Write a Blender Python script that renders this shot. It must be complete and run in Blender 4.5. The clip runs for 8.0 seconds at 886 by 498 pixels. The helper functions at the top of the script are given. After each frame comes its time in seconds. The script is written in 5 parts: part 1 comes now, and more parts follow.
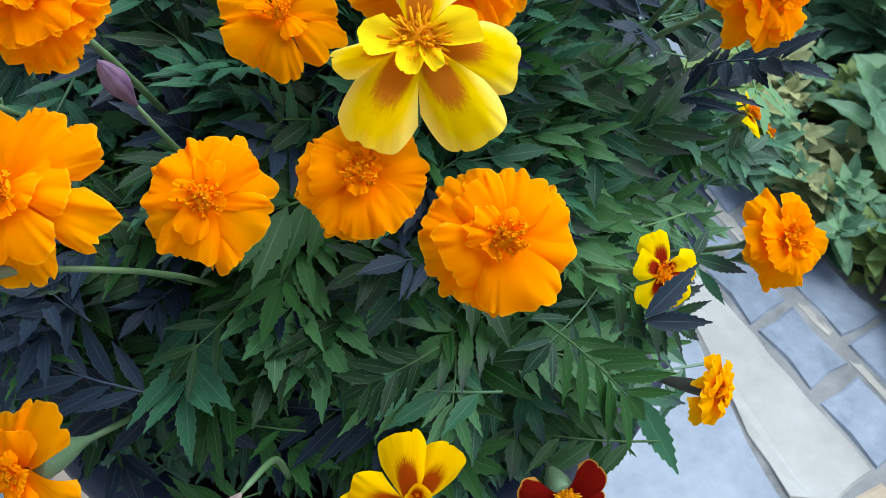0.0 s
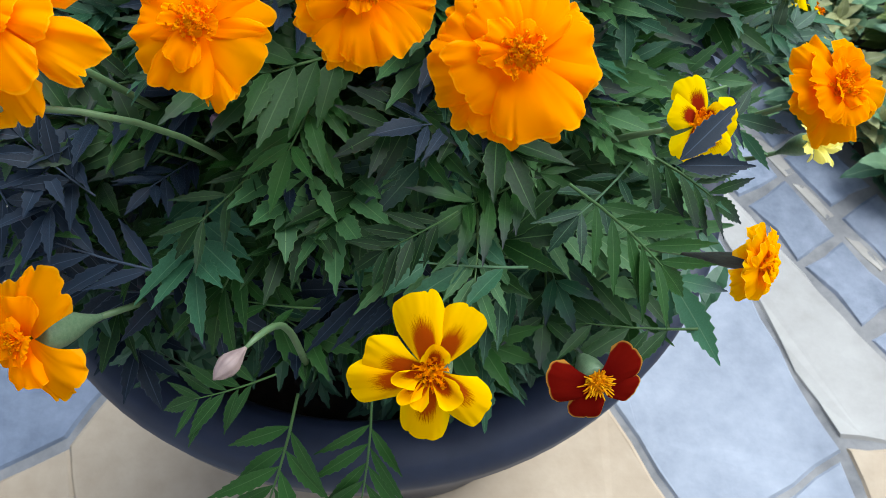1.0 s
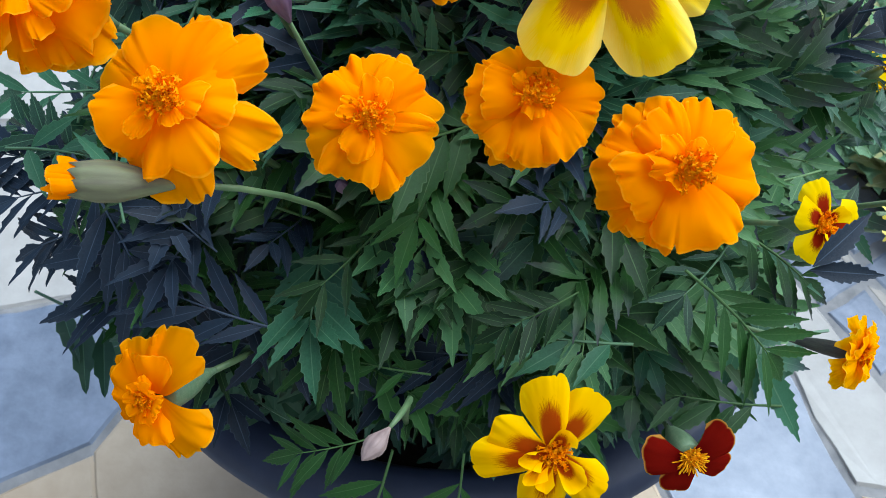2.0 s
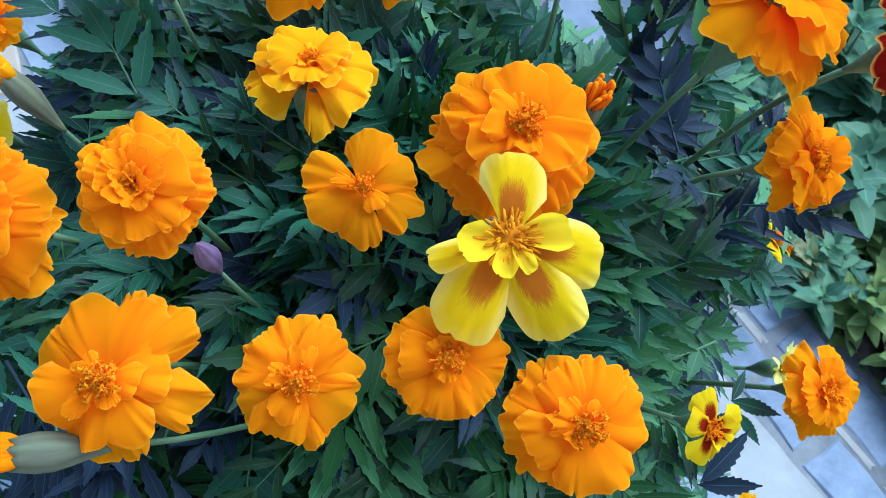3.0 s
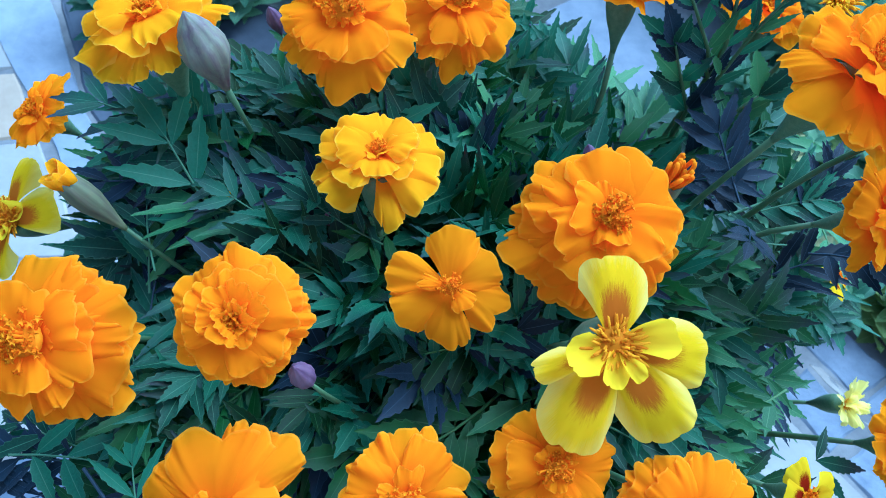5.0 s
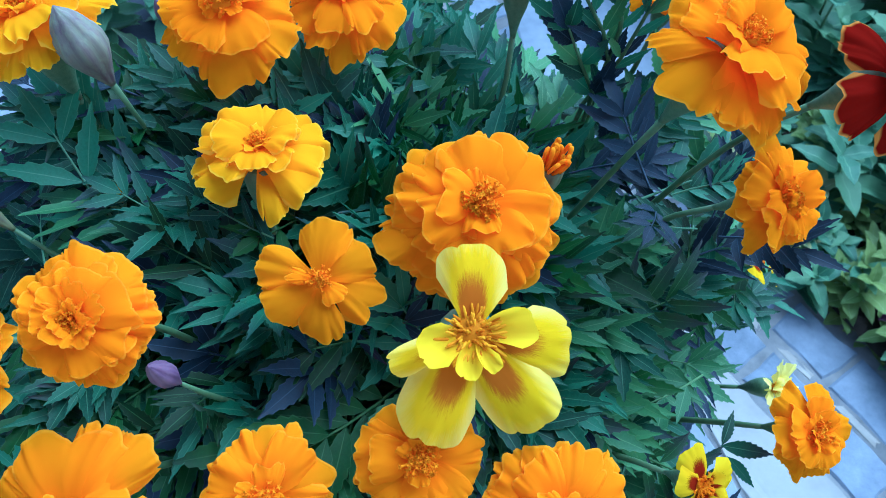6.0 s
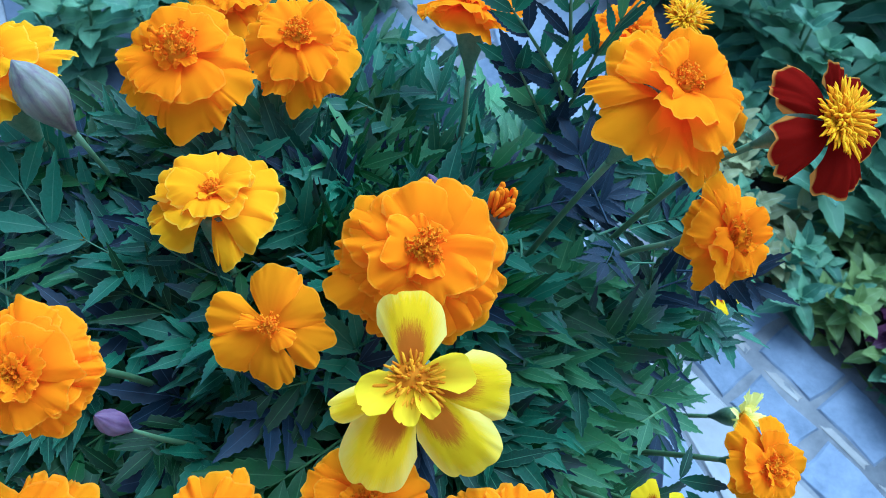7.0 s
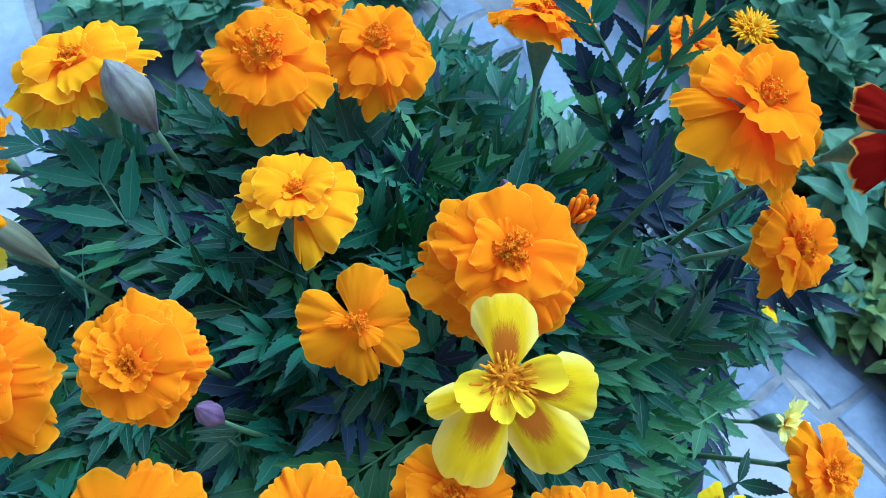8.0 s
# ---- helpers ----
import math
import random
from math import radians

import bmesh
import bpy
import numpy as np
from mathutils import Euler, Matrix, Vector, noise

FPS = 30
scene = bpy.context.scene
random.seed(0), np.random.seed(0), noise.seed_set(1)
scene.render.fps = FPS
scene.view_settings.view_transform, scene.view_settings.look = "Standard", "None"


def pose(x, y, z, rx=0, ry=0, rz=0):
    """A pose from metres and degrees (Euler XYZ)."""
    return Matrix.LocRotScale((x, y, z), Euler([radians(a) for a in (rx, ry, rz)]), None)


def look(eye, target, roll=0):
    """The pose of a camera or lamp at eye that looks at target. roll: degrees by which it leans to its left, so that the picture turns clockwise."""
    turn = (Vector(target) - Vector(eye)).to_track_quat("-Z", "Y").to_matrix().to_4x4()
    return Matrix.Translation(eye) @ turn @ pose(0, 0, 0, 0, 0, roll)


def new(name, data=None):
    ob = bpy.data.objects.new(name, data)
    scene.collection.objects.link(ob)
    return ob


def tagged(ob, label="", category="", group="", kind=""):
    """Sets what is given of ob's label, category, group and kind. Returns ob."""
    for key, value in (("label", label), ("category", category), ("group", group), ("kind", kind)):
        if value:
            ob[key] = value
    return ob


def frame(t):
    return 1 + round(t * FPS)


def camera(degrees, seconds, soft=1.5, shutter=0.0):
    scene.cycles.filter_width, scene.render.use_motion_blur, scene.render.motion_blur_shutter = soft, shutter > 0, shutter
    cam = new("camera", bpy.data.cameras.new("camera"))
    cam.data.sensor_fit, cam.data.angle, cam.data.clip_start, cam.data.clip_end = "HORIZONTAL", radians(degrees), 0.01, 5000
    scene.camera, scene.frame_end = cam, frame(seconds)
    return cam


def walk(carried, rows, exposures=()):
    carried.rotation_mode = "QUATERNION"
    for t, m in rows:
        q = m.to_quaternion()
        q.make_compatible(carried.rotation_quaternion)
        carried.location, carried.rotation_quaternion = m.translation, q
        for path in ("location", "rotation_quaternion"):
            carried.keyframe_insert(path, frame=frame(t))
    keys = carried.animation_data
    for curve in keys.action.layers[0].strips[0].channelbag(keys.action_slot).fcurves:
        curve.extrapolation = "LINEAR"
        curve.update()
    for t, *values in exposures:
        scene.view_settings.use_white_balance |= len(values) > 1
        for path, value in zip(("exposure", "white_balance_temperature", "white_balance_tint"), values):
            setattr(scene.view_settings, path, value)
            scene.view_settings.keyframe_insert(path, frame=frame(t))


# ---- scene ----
cam = camera(60.0, 8.0, soft=0.8)
PATH = [
    (0, (-0.0269, 0.0801, 0.7963), (0.0971, 1.0192, -0.8507), 5.98),
    (0.5, (-0.0088, 0.0555, 0.7766), (0.0693, 1.0023, -0.8689), 2.81),
    (1, (-0.0193, 0.0530, 0.7602), (0.0069, 0.9443, -0.9175), -0.16),
    (1.2, (-0.0256, 0.0512, 0.7607), (0.0038, 0.9641, -0.9054), -0.68),
    (2.3, (-0.0736, 0.0929, 0.7982), (0.0127, 0.9809, -0.8793), 7.71),
    (2.5, (-0.0717, 0.1065, 0.8159), (0.0421, 1.0127, -0.8502), 9.21),
    (3, (-0.0642, 0.1227, 0.8296), (0.1434, 1.0795, -0.7987), 11.60),
    (3.5, (-0.0871, 0.1352, 0.8341), (0.0853, 1.0999, -0.7937), 8.40),
    (4, (-0.1033, 0.1355, 0.8369), (0.0985, 1.0974, -0.7892), 9.21),
    (4.2, (-0.1081, 0.1395, 0.8373), (0.0950, 1.1027, -0.7878), 8.86),
    (5.3, (-0.0812, 0.1602, 0.8417), (0.1405, 1.0932, -0.7986), 8.59),
    (5.5, (-0.0717, 0.1567, 0.8420), (0.1629, 1.0983, -0.7915), 8.70),
    (6, (-0.0512, 0.1557, 0.8393), (0.1662, 1.0781, -0.8075), 7.59),
    (6.5, (-0.0314, 0.1531, 0.8427), (0.1944, 1.0973, -0.7906), 6.61),
    (7, (-0.0330, 0.1574, 0.8488), (0.1857, 1.1256, -0.7713), 6.24),
    (7.5, (-0.0545, 0.1631, 0.8463), (0.1824, 1.1283, -0.7731), 8.77),
    (8, (-0.0616, 0.1577, 0.8543), (0.1493, 1.1265, -0.7665), 7.17),
]
cam.data.dof.use_dof, cam.data.dof.focus_distance, cam.data.dof.aperture_fstop = True, 0.27, 34.0
EXPOSURES = [(0.0, 1.40, 7200, 11), (1.0, 1.44, 7600, 15), (2.5, 1.37, 6400, 11), (3.5, 1.41, 5050, 6), (5.5, 1.39, 4800, 2), (8.0, 1.33, 4950, 4)]
walk(cam, [(t, look(eye, target, roll)) for t, eye, target, roll in PATH], EXPOSURES)

# ---- world and light: shaded garden under an evening sky ----
world = bpy.data.worlds.new("world")
scene.world = world
world.use_nodes = True
wn, wl = world.node_tree.nodes, world.node_tree.links
sky = wn.new("ShaderNodeTexSky")
sky.sky_type = "NISHITA"
sky.sun_disc = False
sky.sun_elevation = radians(57)
sky.sun_rotation = radians(60)
wl.new(sky.outputs[0], wn["Background"].inputs[0])
wn["Background"].inputs[1].default_value = 0.115
sun_data = bpy.data.lights.new("sun", "SUN")
sun_data.energy, sun_data.angle, sun_data.color = 3.0, radians(60), (0.65, 0.83, 1.0)
sun = new("sun", sun_data)
sun.matrix_world = look((0.85, 0.95, 1.45), (0, 0.2, 0))


# ---- materials ----
def material(name, rough=0.5):
    m = bpy.data.materials.new(name)
    m.use_nodes = True
    b = m.node_tree.nodes["Principled BSDF"]
    b.inputs["Roughness"].default_value = rough
    return m, m.node_tree.nodes, m.node_tree.links, b


def node(nodes, kind, **values):
    n = nodes.new("ShaderNode" + kind)
    for key, value in values.items():
        n.inputs[key.replace("_", " ")].default_value = value
    return n


def ramp(nodes, stops):
    r = nodes.new("ShaderNodeValToRGB")
    els = r.color_ramp.elements
    while len(els) < len(stops):
        els.new(0.5)
    for el, (p, c) in zip(els, stops):
        el.position, el.color = p, (*c, 1)
    return r


def mixed(nodes, links, kind, fac, a, b):
    """A colour mix of two sockets or colours."""
    m = nodes.new("ShaderNodeMix")
    m.data_type, m.blend_type = "RGBA", kind
    for socket, value in ((m.inputs[0], fac), (m.inputs[6], a), (m.inputs[7], b)):
        if isinstance(value, (int, float)):
            socket.default_value = value
        elif isinstance(value, tuple):
            socket.default_value = (*value, 1)
        else:
            links.new(value, socket)
    return m.outputs[2]


def bumped(nodes, links, b, height, strength, distance):
    n = nodes.new("ShaderNodeBump")
    n.inputs["Strength"].default_value, n.inputs["Distance"].default_value = strength, distance
    links.new(height, n.inputs["Height"])
    links.new(n.outputs[0], b.inputs["Normal"])


def thin(m, nodes, links, b, colour, amount):
    """Light shining through a petal or a leaf."""
    t = nodes.new("ShaderNodeBsdfTranslucent")
    links.new(colour, t.inputs[0])
    s = nodes.new("ShaderNodeMixShader")
    s.inputs[0].default_value = amount
    links.new(b.outputs[0], s.inputs[1])
    links.new(t.outputs[0], s.inputs[2])
    links.new(s.outputs[0], nodes["Material Output"].inputs[0])


def petal_material(name, base, tip, blotch=None, reach=0.55, rim=None):
    """Petal: colour runs from base to tip along the petal, with veins, and a ragged blotch where it has one."""
    m, n, l, b = material(name, 0.7)
    uv = n.new("ShaderNodeUVMap")
    sep = n.new("ShaderNodeSeparateXYZ")
    l.new(uv.outputs[0], sep.inputs[0])
    info = n.new("ShaderNodeObjectInfo")
    grain = node(n, "TexNoise", Scale=9.0, Detail=4.0, Roughness=0.6)
    stretch = n.new("ShaderNodeMapping")
    stretch.inputs["Scale"].default_value = (7.0, 0.8, 1.0)
    l.new(uv.outputs[0], stretch.inputs[0])
    l.new(info.outputs["Random"], stretch.inputs["Location"])
    l.new(stretch.outputs[0], grain.inputs[0])
    along = n.new("ShaderNodeMath")
    along.operation = "MULTIPLY_ADD"
    l.new(grain.outputs[0], along.inputs[0])
    along.inputs[1].default_value = 0.5
    side = n.new("ShaderNodeMath")
    side.operation = "POWER"
    l.new(sep.outputs[0], side.inputs[0])
    side.inputs[1].default_value = 2.0
    wedge = n.new("ShaderNodeMath")
    wedge.operation = "MULTIPLY_ADD"
    l.new(side.outputs[0], wedge.inputs[0])
    wedge.inputs[1].default_value = 0.5 if blotch else 0.0
    l.new(sep.outputs[1], wedge.inputs[2])
    l.new(wedge.outputs[0], along.inputs[2])
    stops = [(0.25, base), (0.95, tip)]
    if blotch:
        stops = [(0.2, blotch), (0.62 * reach, blotch), (0.62 * (reach + 0.16), base), (0.70, base), (0.98, tip)]
    r = ramp(n, stops)
    scaled = n.new("ShaderNodeMath")
    scaled.operation = "MULTIPLY"
    scaled.inputs[1].default_value = 0.62 if blotch else 1.0
    l.new(along.outputs[0], scaled.inputs[0])
    l.new(scaled.outputs[0], r.inputs[0])
    hsv = n.new("ShaderNodeHueSaturation")
    vary = n.new("ShaderNodeMapRange")
    vary.inputs[3].default_value, vary.inputs[4].default_value = 0.92, 1.06
    l.new(info.outputs["Random"], vary.inputs[0])
    l.new(vary.outputs[0], hsv.inputs["Value"])
    outer = n.new("ShaderNodeMath")   # the thin pale line round the free edge; on orange and gold, light painted in
    outer.operation = "MULTIPLY_ADD"
    l.new(sep.outputs[0], outer.inputs[0])
    outer.inputs[1].default_value = 0.55
    flank = n.new("ShaderNodeMath")
    flank.operation = "MULTIPLY"
    l.new(sep.outputs[1], flank.inputs[0])
    flank.inputs[1].default_value = 0.5
    l.new(flank.outputs[0], outer.inputs[2])
    brim = n.new("ShaderNodeMath")
    brim.operation = "MAXIMUM"
    l.new(sep.outputs[1], brim.inputs[0])
    l.new(outer.outputs[0], brim.inputs[1])
    margin = ramp(n, [(0.955, (0, 0, 0)), (0.99, (0.8, 0.8, 0.8))])
    l.new(brim.outputs[0], margin.inputs[0])
    l.new(mixed(n, l, "MIX", margin.outputs[0], r.outputs[0], rim) if rim else r.outputs[0], hsv.inputs["Color"])
    l.new(hsv.outputs[0], b.inputs["Base Color"])
    veins = node(n, "TexWave", Scale=3.5, Distortion=3.0, Detail=2.0)
    l.new(stretch.outputs[0], veins.inputs[0])
    bumped(n, l, b, veins.outputs[0], 0.06, 0.0005)
    b.inputs["Specular IOR Level"].default_value = 0.0
    thin(m, n, l, b, hsv.outputs[0], 0.5)
    return m


def leaf_material(name, low, high, rib, amount=0.18, island=False, tips=None, gloss=0.22):
    m, n, l, b = material(name, 0.42)
    uv = n.new("ShaderNodeUVMap")
    info = n.new("ShaderNodeNewGeometry" if island else "ShaderNodeObjectInfo")
    chance = info.outputs["Random Per Island" if island else "Random"]
    grain = node(n, "TexNoise", Scale=60.0, Detail=5.0, Roughness=0.65)
    geo = n.new("ShaderNodeTexCoord")
    l.new(geo.outputs["Object"], grain.inputs[0])
    r = ramp(n, [(0.0, low), (1.0, high)])
    addn = n.new("ShaderNodeMath")
    addn.operation = "MULTIPLY_ADD"
    l.new(grain.outputs[0], addn.inputs[0])
    addn.inputs[1].default_value = 0.7
    sub = n.new("ShaderNodeMath")
    sub.operation = "MULTIPLY_ADD"
    l.new(chance, sub.inputs[0])
    sub.inputs[1].default_value, sub.inputs[2].default_value = 0.9, -0.35
    l.new(sub.outputs[0], addn.inputs[2])
    l.new(addn.outputs[0], r.inputs[0])
    sep = n.new("ShaderNodeSeparateXYZ")
    l.new(uv.outputs[0], sep.inputs[0])
    near = ramp(n, [(0.0, (1, 1, 1)), (0.07, (0, 0, 0)), (0.90, (0, 0, 0)), (0.98, (0.6, 0.6, 0.6))])
    l.new(sep.outputs[0], near.inputs[0])
    colour = mixed(n, l, "MIX", near.outputs[0], r.outputs[0], rib)
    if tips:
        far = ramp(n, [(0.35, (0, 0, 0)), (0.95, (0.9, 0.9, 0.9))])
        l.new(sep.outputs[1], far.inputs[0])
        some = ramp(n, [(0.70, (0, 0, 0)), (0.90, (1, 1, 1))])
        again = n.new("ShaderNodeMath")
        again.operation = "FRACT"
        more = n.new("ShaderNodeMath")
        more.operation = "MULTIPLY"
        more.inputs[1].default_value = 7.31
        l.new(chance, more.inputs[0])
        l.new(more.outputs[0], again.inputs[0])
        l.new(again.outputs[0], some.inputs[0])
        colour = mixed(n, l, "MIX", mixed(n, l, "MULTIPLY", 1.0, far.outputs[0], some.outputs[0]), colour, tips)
    l.new(colour, b.inputs["Base Color"])
    fine = node(n, "TexNoise", Scale=350.0, Detail=3.0)
    l.new(geo.outputs["Object"], fine.inputs[0])
    bumped(n, l, b, fine.outputs[0], 0.3, 0.0004)
    b.inputs["Specular IOR Level"].default_value = gloss
    thin(m, n, l, b, colour, amount)
    return m


def plain_material(name, low, high, scale=40.0, rough=0.6, bump=0.2, depth=0.0005, metal=0.0, along=1.0, vary=0.06):
    """Two tones mixed by noise at two scales, with fine relief."""
    m, n, l, b = material(name, rough)
    geo = n.new("ShaderNodeTexCoord")
    big = node(n, "TexNoise", Scale=scale * 0.22, Detail=4.0)
    fine = node(n, "TexNoise", Scale=scale, Detail=7.0, Roughness=0.65)
    grain = n.new("ShaderNodeMapping")
    grain.inputs["Scale"].default_value = (1.0, 1.0, along)
    l.new(geo.outputs["Object"], grain.inputs[0])
    for t in (big, fine):
        l.new(grain.outputs[0], t.inputs[0])
    blend = mixed(n, l, "MIX", 0.5, big.outputs[0], fine.outputs[0])
    r = ramp(n, [(0.32, low), (0.68, high)])
    l.new(blend, r.inputs[0])
    shade = n.new("ShaderNodeHueSaturation")
    span = n.new("ShaderNodeMapRange")
    span.inputs[3].default_value, span.inputs[4].default_value = 1 - vary, 1 + vary
    l.new(n.new("ShaderNodeObjectInfo").outputs["Random"], span.inputs[0])
    l.new(span.outputs[0], shade.inputs["Value"])
    l.new(r.outputs[0], shade.inputs["Color"])
    l.new(shade.outputs[0], b.inputs["Base Color"])
    b.inputs["Metallic"].default_value = metal
    b.inputs["Specular IOR Level"].default_value = 0.3
    bumped(n, l, b, fine.outputs[0], bump, depth)
    return m


def floret_material(name, low, high):
    """Thin tubes that let light through, mottled from one tone to the other."""
    m, n, l, b = material(name, 0.6)
    geo = n.new("ShaderNodeNewGeometry")
    where = n.new("ShaderNodeTexCoord")
    grain = node(n, "TexNoise", Scale=3.0, Detail=3.0)
    l.new(where.outputs["Object"], grain.inputs[0])
    r = ramp(n, [(0.30, low), (0.75, high)])
    l.new(mixed(n, l, "MIX", 0.5, grain.outputs[0], geo.outputs["Random Per Island"]), r.inputs[0])
    l.new(r.outputs[0], b.inputs["Base Color"])
    b.inputs["Specular IOR Level"].default_value = 0.05
    thin(m, n, l, b, r.outputs[0], 0.4)
    return m


ORANGE = petal_material("orange petal", (0.96, 0.235, 0.0), (0.98, 0.310, 0.0), rim=(0.98, 0.40, 0.015))
GOLD = petal_material("golden petal", (0.95, 0.315, 0.0), (0.97, 0.44, 0.001), rim=(0.98, 0.57, 0.035))
YELLOW = petal_material("yellow petal", (0.95, 0.62, 0.002), (0.95, 0.76, 0.15), (0.62, 0.17, 0.012), 0.80)
BRIGHT = petal_material("bright yellow petal", (0.95, 0.52, 0.002), (0.95, 0.72, 0.02))
AMBER = petal_material("amber petal", (0.95, 0.49, 0.002), (0.96, 0.60, 0.006), (0.42, 0.06, 0.004), 0.82)
PALE = petal_material("pale yellow petal", (0.95, 0.78, 0.07), (0.96, 0.85, 0.24))
DEEP = petal_material("yellow petal with red heart", (0.92, 0.58, 0.004), (0.93, 0.66, 0.01), (0.32, 0.02, 0.005), 0.82)
RED = petal_material("dark red petal", (0.13, 0.003, 0.003), (0.20, 0.007, 0.004), rim=(0.75, 0.34, 0.06))
FLORET = floret_material("orange florets", (0.97, 0.29, 0.001), (0.99, 0.42, 0.006))
YFLORET = floret_material("yellow-brown florets", (0.70, 0.22, 0.004), (0.96, 0.52, 0.015))
LEMON = floret_material("lemon florets", (0.93, 0.42, 0.0), (0.95, 0.58, 0.003))
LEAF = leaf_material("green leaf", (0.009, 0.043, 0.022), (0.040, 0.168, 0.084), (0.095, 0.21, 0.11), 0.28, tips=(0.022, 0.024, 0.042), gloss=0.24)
# greener lower leaves, with the shade of the front put into the colour
MOSS_SHADE = leaf_material("deep green leaf with shade in it", (0.004, 0.026, 0.005), (0.022, 0.100, 0.019), (0.06, 0.14, 0.045), 0.28, tips=(0.020, 0.022, 0.030))
# young leaf green, lightened so the right side looks better lit
FRESH_LIT = leaf_material("fresh green leaf, lightened", (0.028, 0.100, 0.036), (0.085, 0.235, 0.080), (0.12, 0.24, 0.09))
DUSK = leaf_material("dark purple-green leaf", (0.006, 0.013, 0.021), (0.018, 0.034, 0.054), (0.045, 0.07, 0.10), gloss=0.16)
# paler colour for the inner leaves lifts the shadow in the gaps
UNDER = leaf_material("lightened inner leaf mass", (0.020, 0.062, 0.036), (0.055, 0.155, 0.085), (0.08, 0.17, 0.10), 0.25, True, gloss=0.3)
STEM = plain_material("green stem", (0.045, 0.10, 0.04), (0.10, 0.17, 0.075), 160, 0.5)
CALYX = plain_material("calyx green", (0.06, 0.13, 0.065), (0.13, 0.20, 0.11), 120, 0.5)
CUP = plain_material("pale green bud cup", (0.085, 0.07, 0.05), (0.17, 0.21, 0.09), 330, 0.6, along=0.08)
BUD = plain_material("purple bud skin", (0.065, 0.024, 0.075), (0.20, 0.13, 0.17), 420, 0.55, along=0.1)
ROSE = plain_material("dusty pink bud skin", (0.12, 0.08, 0.08), (0.28, 0.21, 0.18), 420, 0.6, along=0.1)
STRIPED = plain_material("striped purple and green bud skin", (0.10, 0.045, 0.08), (0.25, 0.29, 0.17), 420, 0.55, along=0.07)
POT = plain_material("navy plastic", (0.009, 0.014, 0.030), (0.019, 0.028, 0.052), 46, 0.48, 0.2)
SOIL = plain_material("potting soil", (0.012, 0.009, 0.007), (0.045, 0.032, 0.022), 90, 0.95, 0.9, 0.004)
CREAM = plain_material("cream sandstone", (0.235, 0.225, 0.205), (0.355, 0.345, 0.32), 26, 0.7, 0.45, 0.0015)
BEIGE = plain_material("beige sandstone", (0.285, 0.215, 0.145), (0.41, 0.33, 0.24), 26, 0.7, 0.45, 0.0015)
GREY = plain_material("grey slate slab", (0.145, 0.17, 0.205), (0.265, 0.295, 0.335), 34, 0.65, 0.5, 0.0015)
SLATE = plain_material("mottled blue-grey slate slab", (0.055, 0.075, 0.105), (0.16, 0.195, 0.25), 30, 0.65, 0.6, 0.002)
DARK = plain_material("dark slate slab", (0.018, 0.024, 0.036), (0.085, 0.10, 0.125), 24, 0.7, 0.4, 0.001)
SETT = plain_material("grey granite sett", (0.09, 0.115, 0.15), (0.27, 0.305, 0.36), 30, 0.75, 0.8, 0.003, vary=0.22)
GROUT = plain_material("uneven grey mortar", (0.085, 0.088, 0.092), (0.26, 0.255, 0.245), 34, 0.9, 0.5, 0.002)
LIMEMORTAR = plain_material("pale sandy mortar", (0.17, 0.16, 0.145), (0.42, 0.39, 0.34), 18, 0.9, 0.5, 0.002)
UMBER = plain_material("dark purple-brown calyx", (0.018, 0.018, 0.02), (0.05, 0.06, 0.045), 90, 0.5, along=0.2)
EARTH = plain_material("dark garden earth", (0.015, 0.012, 0.010), (0.06, 0.048, 0.036), 30, 0.95, 0.9, 0.006)
MINT = leaf_material("bright green broad leaf", (0.070, 0.17, 0.100), (0.20, 0.36, 0.18), (0.22, 0.38, 0.20), 0.30)
LIME = leaf_material("pale lime leaf", (0.12, 0.20, 0.05), (0.25, 0.33, 0.10), (0.30, 0.38, 0.15), 0.25)
PLUM = leaf_material("plum-coloured leaf", (0.05, 0.010, 0.035), (0.14, 0.03, 0.08), (0.18, 0.06, 0.10), 0.2)
TAN = leaf_material("pale dusty leaf", (0.20, 0.22, 0.09), (0.36, 0.36, 0.16), (0.36, 0.36, 0.2), 0.2, gloss=0.2)


# ---- mesh helpers ----
def link_mesh(name, mesh, mat, parent=None, m=None, label=""):
    ob = new(name, mesh)
    if mat and not mesh.materials:
        mesh.materials.append(mat)
    elif mat and mesh.materials[0] != mat:
        ob.material_slots[0].link = "OBJECT"
        ob.material_slots[0].material = mat
    if parent:
        ob.parent = parent
    if m is not None:
        ob.matrix_basis = m
    if label:
        ob["label"] = label
    return ob


def finish(name, bm, smooth=True):
    mesh = bpy.data.meshes.new(name)
    bm.to_mesh(mesh)
    bm.free()
    if smooth:
        for p in mesh.polygons:
            p.use_smooth = True
    return mesh


def part(name, bm, mat, parent, label="", m=None, smooth=True):
    """One mesh object under a thing or under a part."""
    return link_mesh(name, finish(name, bm, smooth), mat, parent, m, label)


def thing(name, place, label, category, group="", kind=""):
    ob = new(name)
    ob.empty_display_size = 0.01
    ob.matrix_basis = place if isinstance(place, Matrix) else Matrix.Translation(place)
    return tagged(ob, label, category, group, kind)


